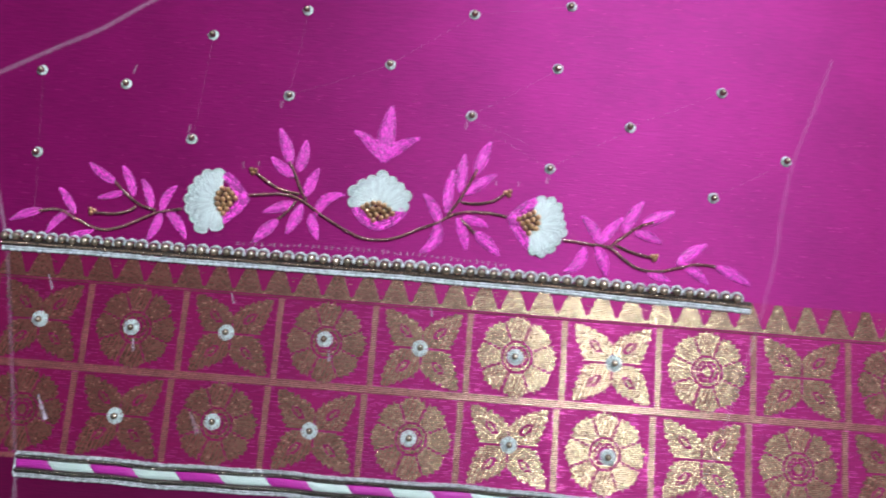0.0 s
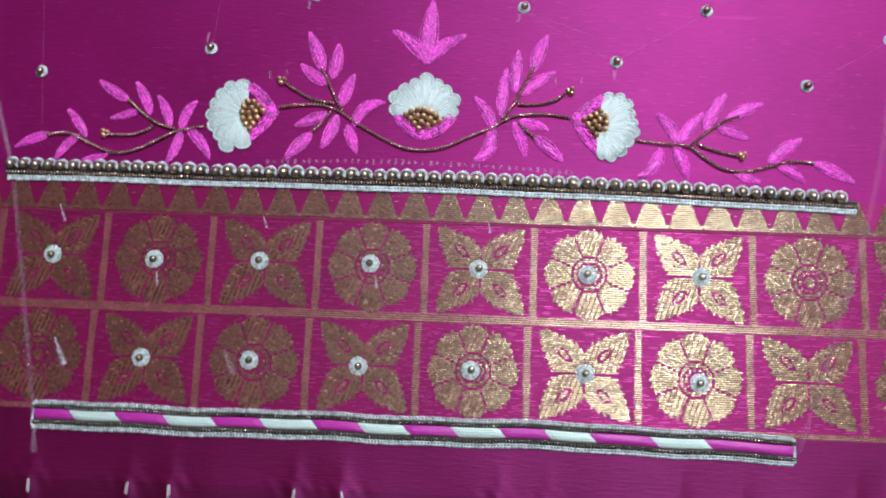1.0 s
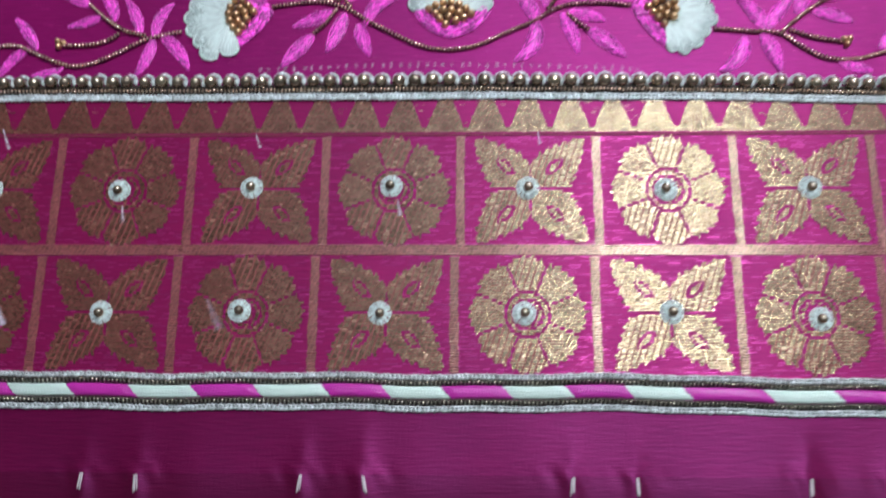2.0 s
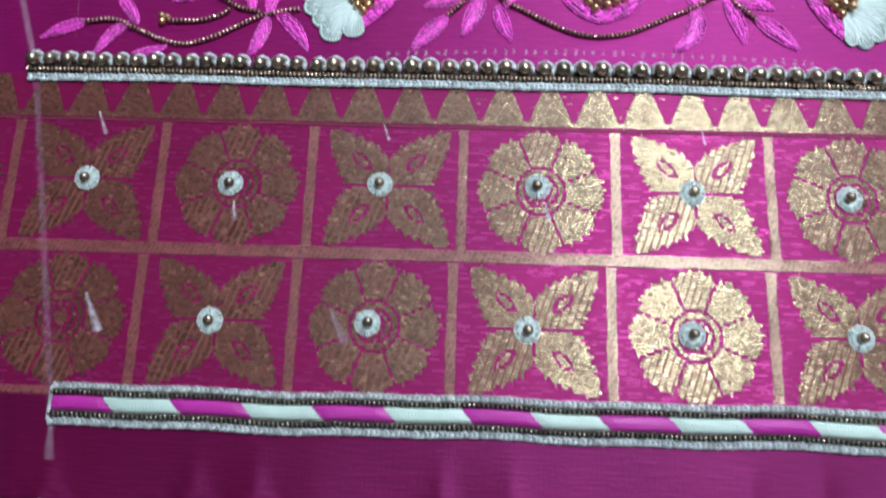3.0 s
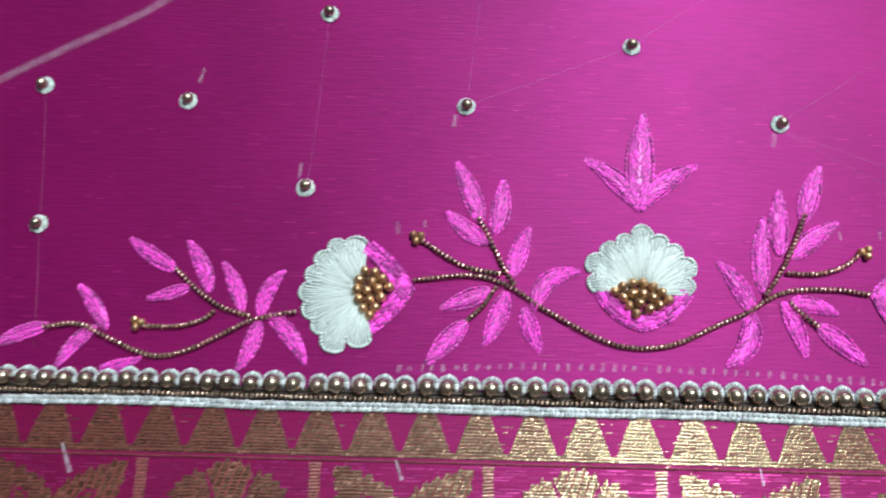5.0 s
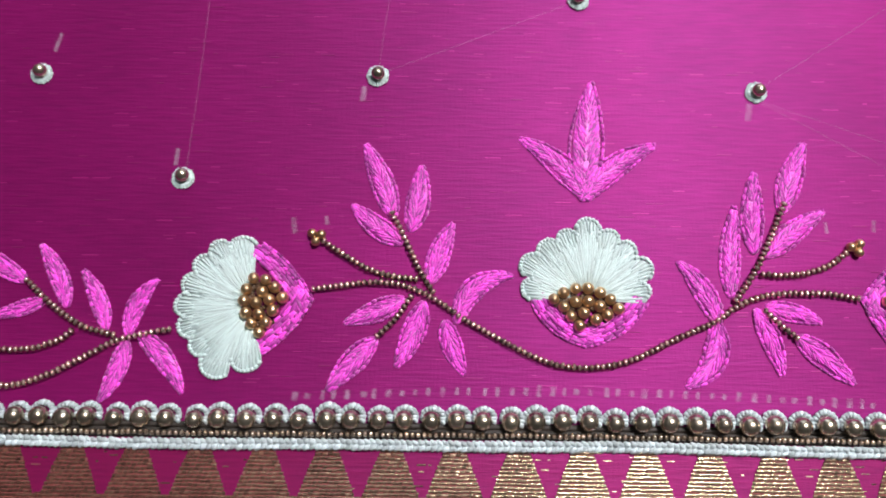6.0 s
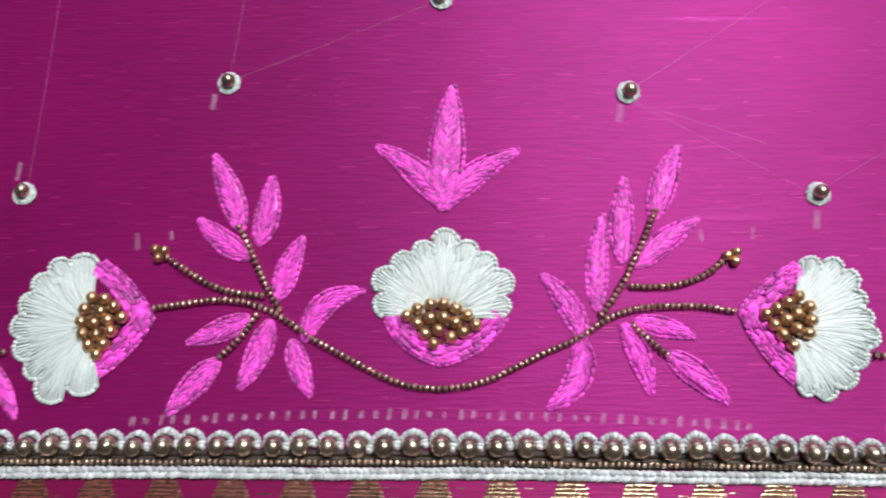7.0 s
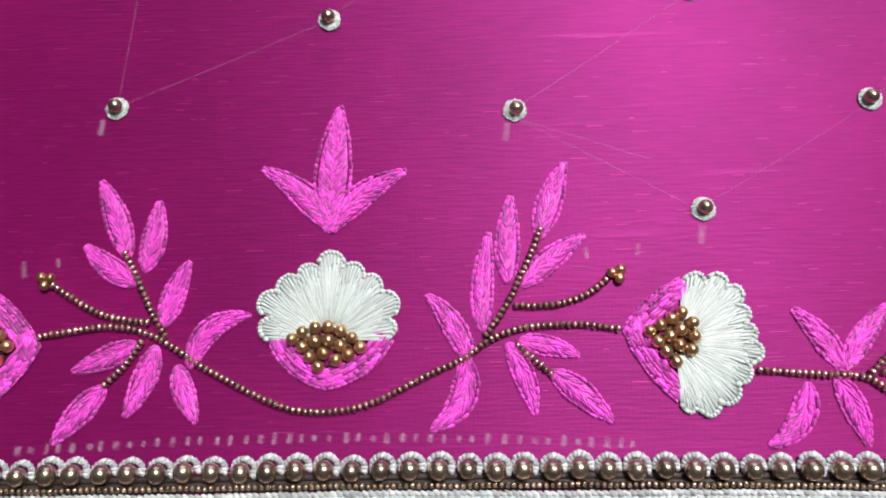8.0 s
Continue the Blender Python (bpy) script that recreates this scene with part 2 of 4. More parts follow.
WRAP = material("black_wrap_cloth", (0.012, 0.011, 0.016), 0.8, vary=0.3, scale=300, bump=0.5, bump_scale=1200)
WOOD = material("dark_wood", (0.10, 0.055, 0.03), 0.55, vary=0.3, scale=60, bump=0.3, bump_scale=200, stretch=(0.1, 1, 1))
PLASTER = material("wall_paint", (0.50, 0.50, 0.48), 0.85, vary=0.06, scale=6, bump=0.2, bump_scale=80)
CEIL = material("ceiling_paint", (0.62, 0.62, 0.60), 0.9, vary=0.04, scale=5)
FLOOR = material("grey_cement", (0.032, 0.031, 0.032), 0.6, vary=0.25, scale=9, bump=0.3, bump_scale=60)
METAL = material("white_enamel", (0.75, 0.75, 0.74), 0.4, vary=0.03, scale=20)
GLOW = bpy.data.materials.new("lamp_diffuser")
GLOW.use_nodes = True
GLOW.node_tree.nodes["Principled BSDF"].inputs["Emission Color"].default_value = (1, 0.97, 0.93, 1)
GLOW.node_tree.nodes["Principled BSDF"].inputs["Emission Strength"].default_value = 4.0


# ---------------------------------------------------------------- mesh helpers
def mesh(name, verts, faces, mat, parent=None, label="", smooth=True, uv=None):
    me = bpy.data.meshes.new(name)
    me.from_pydata([tuple(v) for v in verts], [], faces)
    if uv:
        layer = me.uv_layers.new(name="across")
        for loop in me.loops:
            layer.data[loop.index].uv = uv[loop.vertex_index]
    me.materials.append(mat)
    me.shade_smooth() if smooth else me.shade_flat()
    ob = new(name, me)
    if parent:
        ob.parent = parent
    if label:
        ob["label"] = label
    return ob


def piece(name, me, place, parent, turn=0.0, size=(1, 1, 1), label=""):
    """One more object on a mesh that others share, at a place in its thing."""
    ob = new(name, me)
    ob.parent = parent
    ob.matrix_basis = Matrix.LocRotScale(Vector(place), Euler((0, 0, turn)), Vector(size))
    if label:
        ob["label"] = label
    return ob


def empty(name, place=(0, 0, 0)):
    ob = new(name)
    ob.empty_display_size = 0.005
    ob.location = place
    return ob


def part(name, bm, mat, parent, label=""):
    me = bpy.data.meshes.new(name)
    bm.to_mesh(me)
    bm.free()
    me.materials.append(mat)
    ob = new(name, me)
    ob.parent = parent
    if label:
        ob["label"] = label
    return ob


def box(bm, lo, hi, bevel=0.0):
    made = bmesh.ops.create_cube(bm, size=1)["verts"]
    lo, hi = Vector(lo), Vector(hi)
    for v in made:
        v.co = Vector([(a + b) / 2 + c * (b - a) for a, b, c in zip(lo, hi, v.co)])
    if bevel:
        bmesh.ops.bevel(bm, geom=list({e for v in made for e in v.link_edges}), offset=bevel, segments=2, affect="EDGES")


def ball(name, radius, mat, squash=1.0, rings=8, around=12):
    """Mesh of a strung bead: a globe flattened a little, its axis along x."""
    verts, faces = [], []
    for i in range(rings + 1):
        a = math.pi * i / rings
        for k in range(around):
            b = 2 * math.pi * k / around
            verts.append((radius * squash * math.cos(a), radius * math.sin(a) * math.cos(b), radius * math.sin(a) * math.sin(b)))
    for i in range(rings):
        for k in range(around):
            faces.append((i * around + k, i * around + (k + 1) % around, (i + 1) * around + (k + 1) % around, (i + 1) * around + k))
    me = bpy.data.meshes.new(name)
    me.from_pydata(verts, [], faces)
    bm = bmesh.new()
    bm.from_mesh(me)
    bmesh.ops.remove_doubles(bm, verts=bm.verts, dist=radius * 1e-3)
    bm.to_mesh(me)
    bm.free()
    me.materials.append(mat)
    me.shade_smooth()
    return me


def strand(V, F, p, q, r, lift=0.0, sides=5, flat=0.75, sink=0.35):
    """One stitch of floss from p to q: a spindle that arches up in the middle."""
    p, q = Vector(p), Vector(q)
    d = (q - p)
    if d.length < 1e-7:
        return
    d.normalize()
    s = d.cross(Vector((0, 0, 1)))
    s = s.normalized() if s.length > 1e-6 else Vector((1, 0, 0))
    u = s.cross(d)
    first = len(V)
    for f, w, h in ((0, sink, 0), (0.18, 0.95, 0.7), (0.5, 1.0, 1.0), (0.82, 0.95, 0.7), (1, sink, 0)):
        c = p.lerp(q, f) + Vector((0, 0, lift * h))
        for k in range(sides):
            a = 2 * math.pi * k / sides
            V.append(c + s * (math.cos(a) * r * w) + u * (math.sin(a) * r * w * flat))
    for i in range(4):
        for k in range(sides):
            F.append((first + i * sides + k, first + i * sides + (k + 1) % sides, first + (i + 1) * sides + (k + 1) % sides, first + (i + 1) * sides + k))
    F.append(tuple(first + k for k in reversed(range(sides))))
    F.append(tuple(first + 4 * sides + k for k in range(sides)))


def glide(points, step):
    """Even places along a smooth line through the points, with the line's heading there."""
    pts = [Vector((*p, 0)) if len(p) == 2 else Vector(p) for p in points]
    pts = [pts[0] * 2 - pts[1]] + pts + [pts[-1] * 2 - pts[-2]]
    fine = []
    for a, b, c, d in zip(pts, pts[1:], pts[2:], pts[3:]):
        for i in range(24):
            t = i / 24
            fine.append(0.5 * (2 * b + (c - a) * t + (2 * a - 5 * b + 4 * c - d) * t * t + (3 * b - a - 3 * c + d) * t ** 3))
    fine.append(pts[-2])
    out, left = [], 0.0
    for a, b in zip(fine, fine[1:]):
        d = b - a
        while left <= d.length and d.length > 0:
            out.append((a + d * (left / d.length), math.atan2(d.y, d.x)))
            left += step
        left -= d.length
    return out


rnd = random.Random(7)

# ---------------------------------------------------------------- the room
def room_slab(name, lo, hi, mat, label, category):
    bm = bmesh.new()
    box(bm, lo, hi)
    me = bpy.data.meshes.new(name)
    bm.to_mesh(me)
    bm.free()
    me.materials.append(mat)
    return tagged(new(name, me), label, category, kind="structure")


FLOOR_Z = -0.60
room_slab("floor", (-2.1, -2.1, FLOOR_Z - 0.1), (2.5, 2.1, FLOOR_Z), FLOOR, "dark grey cement floor under the embroidery frame", "floor")
room_slab("ceiling", (-2.1, -2.1, 1.85), (2.5, 2.1, 1.95), CEIL, "plain off-white painted ceiling of the room", "ceiling")
room_slab("wall_west", (-2.1, -2.0, FLOOR_Z), (-2.0, 2.0, 1.85), PLASTER, "plain grey plastered wall of the room", "wall")
room_slab("wall_east", (2.4, -2.0, FLOOR_Z), (2.5, 2.0, 1.85), PLASTER, "plain grey plastered wall of the room", "wall")
room_slab("wall_south", (-2.1, -2.1, FLOOR_Z), (2.5, -2.0, 1.85), PLASTER, "plain grey plastered wall of the room", "wall")
# unseen wall; its window opening is added to go with the fill light
wall_n = empty("wall_north", (0, 2.05, FLOOR_Z))
tagged(wall_n, "plain grey plastered wall with an added, unseen window opening", "wall", kind="structure")
for lo, hi in (((-2.1, -0.05, 0), (-0.45, 0.05, 2.45)), ((0.85, -0.05, 0), (2.5, 0.05, 2.45)),
               ((-0.45, -0.05, 0), (0.85, 0.05, 0.75)), ((-0.45, -0.05, 1.95), (0.85, 0.05, 2.45))):
    bm = bmesh.new()
    box(bm, lo, hi)
    part("wall_panel", bm, PLASTER, wall_n)

# fixture added around the assumed lamp, out of view
lamp = empty("assumed_ceiling_light", (LAMP.x, LAMP.y, 1.85))
tagged(lamp, "assumed square white ceiling light, out of view, with a glowing diffuser", "ceiling light")
bm = bmesh.new()
for lo, hi in (((-0.34, -0.34, -0.06), (-0.32, 0.34, 0)), ((0.32, -0.34, -0.06), (0.34, 0.34, 0)),
               ((-0.32, -0.34, -0.06), (0.32, -0.32, 0)), ((-0.32, 0.32, -0.06), (0.32, 0.34, 0))):
    box(bm, lo, hi, 0.003)
part("frame", bm, METAL, lamp)
bm = bmesh.new()
box(bm, (-0.32, -0.32, -0.04), (0.32, 0.32, -0.03))
part("diffuser", bm, GLOW, lamp)

# ---------------------------------------------------------------- the frame that holds the cloth
X0, X1, Y0, Y1 = -150.0, 520.0, -93.5, 330.0
stand = empty("embroidery_frame", (0.185, 0.12, FLOOR_Z))
tagged(stand, "dark wooden embroidery frame with rails wrapped in black cloth", "frame")


def rail(name, a, b, r, mat, label=""):
    """A round rail from a to b, wrapped or planed, a little uneven."""
    V, F = [], []
    a, b = Vector(a), Vector(b)
    d = (b - a).normalized()
    s = d.cross(Vector((0, 0, 1))) if abs(d.z) < 0.9 else Vector((1, 0, 0))
    u = s.cross(d)
    n = 60
    for i in range(n + 1):
        c = a.lerp(b, i / n)
        for k in range(20):
            t = 2 * math.pi * k / 20
            w = r * (1 + 0.03 * noise.noise(c * 40 + Vector((k, 0, 0))))
            V.append(c + s * math.cos(t) * w + u * math.sin(t) * w)
    for i in range(n):
        for k in range(20):
            F.append((i * 20 + k, i * 20 + (k + 1) % 20, (i + 1) * 20 + (k + 1) % 20, (i + 1) * 20 + k))
    F.append(tuple(reversed(range(20))))
    F.append(tuple(n * 20 + k for k in range(20)))
    return mesh(name, V, F, mat, stand, label)


base = -FLOOR_Z
rail("rail", (-0.40, -0.2395, base - 0.029), (0.40, -0.2395, base - 0.029), 0.0195, WRAP, "rail wrapped in black cloth")
rail("rail", (-0.40, 0.245, base - 0.022), (0.40, 0.245, base - 0.022), 0.0195, WRAP, "rail wrapped in black cloth")
for x in (-0.38, 0.38):
    rail("side_bar", (x, -0.29, base - 0.06), (x, 0.29, base - 0.06), 0.018, WOOD)
    for y in (-0.27, 0.27):
        rail("leg", (x, y, 0), (x, y, base - 0.06), 0.02, WOOD)

# ---------------------------------------------------------------- the cloth
TIES = ((1.5, 0.3), (38.9, -1.4), (54.8, 0.7), (102, -1.8), (119.8, 2.6), (179, -1.0), (197, 0.6), (245, -0.8), (268, 1.2), (-30, 0.4), (310, 0.9))


def cloth_z(x, y):
    """Height of the cloth (mm): flat where it is worked, drawn into puckers by the ties at its lower edge."""
    z = 0.0
    if y < -66:
        low = min(1.0, (-66 - y) / 20)
        for tx, _ in TIES:
            dx = x - tx
            z += 0.8 * low * low * math.exp(-(dx / 2.6) ** 2) - 0.4 * low * math.exp(-((dx - 7) / 6) ** 2)
            z += 0.25 * low * math.exp(-((y + 85) / 3) ** 2) * math.exp(-(dx / 9) ** 2) * math.sin(dx * 0.9 + y * 0.4)
        z += 0.5 * low * math.sin(x * 0.11 + 1.0)
        z -= 0.8 * max(0.0, (-87 - y) / 7) ** 2
    if y > 115:
        z += min(1, (y - 115) / 60) * 0.5 * math.sin(x * 0.03 + y * 0.02)
    return z


fabric = empty("silk_cloth")
tagged(fabric, "magenta silk saree cloth with gold woven border, stretched flat", "cloth")


def sheet(name, x0, x1, nx, ys, mat, parent, lift=0.0, wave=None):
    V, F = [], []
    for y in ys:
        for i in range(nx + 1):
            x = x0 + (x1 - x0) * i / nx
            yy = y + (wave(x) if wave and y == ys[0] else 0)
            V.append((x * MM, yy * MM, (cloth_z(x, yy) + lift) * MM))
    w = nx + 1
    for j in range(len(ys) - 1):
        for i in range(nx):
            F.append((j * w + i, j * w + i + 1, (j + 1) * w + i + 1, (j + 1) * w + i))
    return mesh(name, V, F, mat, parent)


edge_wave = lambda x: 0.5 * math.sin(x * 0.035) + 0.3 * math.sin(x * 0.11 + 2)  # noqa: E731
ground_ys = [-85.5 + 0.65 * i for i in range(32)] + [-64 + 8 * i for i in range(50)]
ground = sheet("ground_cloth", X0, X1, 670, ground_ys, SILK, fabric)
hem = sheet("hem", X0, X1, 670, [Y0 + 0.55 * i for i in range(16)], HEM, fabric, lift=0.35, wave=edge_wave)

# ---------------------------------------------------------------- gold woven border
PITCH = 0.84


def zari_mesh(name, inside, x0, x1, y0, y1, pitch=PITCH, ragged=0.45, seed=1, period=None, mat=None, tall=0.17):
    """Gold weft floats, row by row, wherever the pattern is inside: short arched ribbons whose ends step
    from row to row in a slanting twill, over a maroon warp. period(x, y) is the length of a float there."""
    r = random.Random(seed)
    V, F, M = [], [], []
    rows = int(round((y1 - y0) / pitch))
    pitch = (y1 - y0) / rows
    for j in range(rows):
        y = y0 + (j + 0.5) * pitch
        run, x, step = None, x0, 0.12
        runs = []
        while x <= x1 + step:
            now = x <= x1 and inside(x, y)
            if now and run is None:
                run = x
            if not now and run is not None:
                if x - run > 0.35:
                    runs.append((run + r.uniform(-ragged, ragged) * 0.6, x + r.uniform(-ragged, ragged) * 0.6))
                run = None
            x += step
        for a, b in runs:
            first = len(V)
            V += [(xx * MM, (y + oy * pitch) * MM, 0.105 * MM) for xx in (a + 0.1, b - 0.1) for oy in (-0.5, 0.5)]
            F.append((first, first + 2, first + 3, first + 1))
            M.append(1)
            at = a
            while at < b - 0.15:
                long = period((at + b) / 2 if b - at < 1 else at + 0.5, y) if period else 1.3
                slant = y * 0.34
                end = min(b, (math.floor((at + 0.12 - slant) / long) + 1) * long + slant)
                if b - end < 0.3:
                    end = b
                h = tall * r.uniform(0.9, 1.08)
                lean = r.gauss(0, 0.010) if r.random() > 0.07 else r.uniform(-0.11, 0.11)
                half = pitch * r.uniform(0.40, 0.47)
                sag = r.uniform(-0.09, 0.09)
                first = len(V)
                gap = (0.22 if long > 1.5 else 0.12 if long > 1.3 else 0.05) * r.uniform(0.5, 1.2)
                for g in (0.0, 1.0):
                    for oy, oz in ((-1.0, 0.0), (-0.66, 0.86), (0.0, 1.0), (0.66, 0.86), (1.0, 0.0)):
                        V.append(((at + gap + (end - at - 2 * gap) * g) * MM, (y + oy * half + sag) * MM,
                                  (0.09 + oz * (h + lean * (g - 0.5))) * MM))
                for q in range(first, first + 4):
                    F.append((q, q + 5, q + 6, q + 1))
                    M.append(0)
                at = end
    me = bpy.data.meshes.new(name)
    me.from_pydata(V, [], F)
    me.materials.append(mat or ZARI)
    me.materials.append(TAWNY)
    me.polygons.foreach_set("material_index", M)
    me.shade_smooth()
    return me


def rosette(x, y):
    """Round flower of eight blunt petals, a ring and a heart."""
    d, a = math.hypot(x, y * 0.98), math.atan2(y, x)
    if d < 2.0:
        return True
    if d < 4.6:
        return 3.2 < d < 4.2 and math.sin(a * 12) > -0.5
    if d < 6.2:
        return d > 4.9
    if d < 6.9:
        return False
    k = (a / (2 * math.pi) * 8 + 0.5) % 1.0
    if abs(k - 0.5) > 0.5 - 0.28 / (d * 0.785):
        return False
    tip = 17.3 - 7.5 * abs(k - 0.5) ** 2.2 + 0.55 * math.sin(a * 40)
    return d < tip


def quatrefoil(x, y):
    """Four notched leaves that point to the corners, each with a vein slit."""
    u, v = (abs(x) + abs(y)) / math.sqrt(2), (abs(x) - abs(y)) / math.sqrt(2)
    if -0.1 < y < 0.6 and abs(x) < 11.5 or abs(x) < 0.3 and abs(y) < 7:
        return False
    if not 0.5 < u < 23.6:
        return False
    most = 6.4 if v < 0 else 7.7
    w = u if u < 6 else 6 + (most - 6) * min(1.0, (u - 6) / 3.5)
    if u > 10.5:
        w *= max(0.0, 1 - (u - 10.5) / 13.4) ** 0.66
    tooth_at = (u * 0.36 + (0.4 if v > 0 else 0.0)) % 1.0
    w += (1.5 * tooth_at - 0.75) * min(1.0, max(0.0, (u - 5) / 4))
    slit = 7.0 < u < 14.5 and abs(abs(v) - 1.3 * math.sin((u - 7.0) / 7.5 * math.pi)) < 0.36
    return abs(v) < w and abs(x) < 17.6 and abs(y) < 17.2 and not slit


def rosette_float(x, y):
    """Long floats in the petals that point up, down and down to one side, short ones in the rest."""
    k = round(math.atan2(y, x) / (math.pi / 4)) % 8
    return 1.9 if k in (2, 6, 5) else 1.05


def quatrefoil_float(x, y):
    return 1.9 if x * y > 0 else 1.05


def bar_float(x, y):
    return 1.35


ROSE = zari_mesh("rosette", rosette, -18, 18, -18, 18, seed=3, period=rosette_float)
QUAT = zari_mesh("quatrefoil", quatrefoil, -18, 18, -17.6, 17.6, seed=4, period=quatrefoil_float)
BAR = zari_mesh("upright_bar", lambda x, y: True, -1.4, 1.4, -17.6, 17.6, pitch=0.8, ragged=0.4, seed=5, period=bar_float, mat=ZARI_BAR)
for row, (cy, shift) in enumerate(((-0.5, 0.0), (-39.2, -1.6))):
    for i in range(-4, 12):
        cx = i * 42.2 + shift
        me = (QUAT if (i + row) % 2 == 0 else ROSE)
        piece("leaf_motif" if me is QUAT else "flower_motif", me, (cx * MM, cy * MM, 0), fabric, 0, (1, 1, 1), "gold woven four-leaf motif" if me is QUAT else "gold woven round flower motif")
        piece("upright_bar", BAR, ((cx + 20.6 - 0.2 * row) * MM, cy * MM, 0), fabric)["kind"] = "stuff"

mid = zari_mesh("middle_band", lambda x, y: True, X0, X1, -21.2, -17.9, pitch=0.82, seed=6, period=bar_float, mat=ZARI_BAR)
piece("middle_band", mid, (0, 0, 0), fabric)
low = zari_mesh("lower_band", lambda x, y: True, X0, X1, -59.6, -57.6, pitch=0.7, seed=8, period=bar_float, mat=ZARI_BAR)
piece("lower_band", low, (0, 0, 0), fabric)
V, F = [], []
for i in range(336):
    x = X0 + (X1 - X0) * i / 336
    strand(V, F, (x * MM, 17.75 * MM, 0.03 * MM), ((x + 2.1) * MM, 17.75 * MM, 0.03 * MM), rnd.uniform(0.34, 0.44) * MM, 0.05 * MM, 5, 0.4, 0.8)
mesh("maroon_line", V, F, WARP, fabric, "maroon woven line under the gold teeth")["kind"] = "stuff"


def tooth(x, y):
    half = 6.5 - 4.4 * (y / 11.5)
    return y < 2.0 or abs(x) < half


TOOTH = zari_mesh("gold_tooth", tooth, -6.65, 6.65, 0, 12.8, pitch=0.8, ragged=0.15, seed=9, period=lambda x, y: 1.1, tall=0.17)
for i in range(-9, 29):
    piece("gold_tooth", TOOTH, ((10.6 + i * 13.18) * MM, 18.6 * MM, 0), fabric)


def float_threads(name, y0, y1, share, seed, mat=PINK_ZARI, long=1.0):
    """Loose pink weft floats that catch the light between the gold motifs."""
    r = random.Random(seed)
    V, F = [], []
    y = y0
    while y < y1:
        x = X0 + r.uniform(0, 6)
        while x < X1 - 6:
            run = r.uniform(1.2, 5.0) * long
            if r.random() < share:
                first, half = len(V), r.uniform(0.10, 0.16)
                for xx in (x, x + run):
                    for oy, oz in ((-1, 0.01), (0, 0.10), (1, 0.01)):
                        V.append((xx * MM, (y + oy * half) * MM, oz * MM))
                F += [(first, first + 3, first + 4, first + 1), (first + 1, first + 4, first + 5, first + 2)]
            x += run + r.uniform(0.3, 2.0)
        y += 0.72 + r.uniform(-0.08, 0.08)
    ob = mesh(name, V, F, mat, fabric)
    ob["kind"] = "stuff"
    return ob


float_threads("weft_float", -57.5, 17.2, 0.45, 21)
float_threads("silk_slub", 43.0, 190.0, 0.06, 23, SLUB, 0.8)
float_threads("gold_float", 18.0, 31.0, 0.10, 22, ZARI, 0.4)


# ---------------------------------------------------------------- chalk marks on the cloth
def stroke(name, points, wide, mat, lift=0.12, step=2.0, taper=1.0):
    V, F, UV = [], [], []
    line = glide([(x * MM, y * MM) for x, y in points], step * MM)
    for i, (c, a) in enumerate(line):
        s = Vector((-math.sin(a), math.cos(a), 0)) * (wide * MM / 2) * (taper + (1 - taper) * i / len(line))
        z = (cloth_z(c.x / MM, c.y / MM) + lift) * MM
        V += [c + s + Vector((0, 0, z)), c - s + Vector((0, 0, z))]
        UV += [(0.0, 0.0), (1.0, 0.0)]
    for i in range(len(line) - 1):
        F.append((2 * i, 2 * i + 1, 2 * i + 3, 2 * i + 2))
    return mesh(name, V, F, mat, fabric, uv=UV)


stroke("chalk_line", [(77.5, 186.5), (30, 154.5), (7, 137.5), (-13, 126), (-42, 109)], 3.6, CHALK)
stroke("chalk_line", [(-42, 111), (-40, 102), (-36, 86), (-30, 62), (-23, 41), (-20, 32)], 3.0, CHALK)
stroke("chalk_line", [(-20.5, 33), (-18, 23), (-14, 4), (-11.7, -7), (-1, -59), (1.3, -70)], 3.2, CHALK_LOW, lift=0.34)
stroke("chalk_line", [(352, 150), (342.6, 123), (333.4, 97.6), (328.3, 73), (325.8, 54.6), (318, 22), (304, -22), (289, -66)], 3.4, CHALK_FAINT, lift=0.34)
for a, b in (((-17.3, 114), (-13.3, 77)), ((-13, 73), (-10, 42)), ((59, 137), (56.2, 89)), ((102, 153), (98, 113)), ((98, 112), (142, 130)),
             ((183, 109), (221, 134)), ((183, 107), (219, 87)), ((221, 87), (257, 108)), ((258, 110), (298, 129)), ((181, 159), (227, 167)),
             ((297, 79), (330, 98)), ((143, 131), (181, 158)), ((183, 107), (212, 97))):
    stroke("guide_line", [a, ((a[0] + b[0]) / 2 + 0.3, (a[1] + b[1]) / 2), b], 0.6, CHALK_FAINT)
for a, b, w in (((0.6, 20.2), (3.6, 12.8), 2.2), ((82.4, 18.2), (84.2, 13.2), 1.8), ((171.5, 18.4), (172.2, 14.4), 1.8), ((42, -5.5), (42.7, -11), 2.4),
                ((128, -3.8), (128.8, -9), 2.6), ((4.5, -32.5), (9.5, -43), 4.0), ((71, -35), (75.5, -44), 4.4), ((0.4, -67), (1.6, -76), 4.4),
                ((24.6, 116.5), (25.8, 121), 1.6), ((95, 109), (94.6, 105.5), 2.0), ((181.6, 106), (181, 102), 2.2), ((220.6, 83), (220, 79), 2.2),
                ((53.8, 90), (54.2, 94), 1.6), ((80.5, 78.5), (80.9, 75), 1.8), ((87.5, 79), (87.9, 77), 1.5), ((196.5, 79), (196.8, 76.5), 1.5), ((207, 77), (207.3, 79.5), 1.5)):
    stroke("chalk_tick", [a, b], w, CHALK_THICK if w > 1.7 and -34 < a[1] < 60 else CHALK, lift=0.3, step=0.5, taper=0.35 if a[1] < 25 else 1.0)
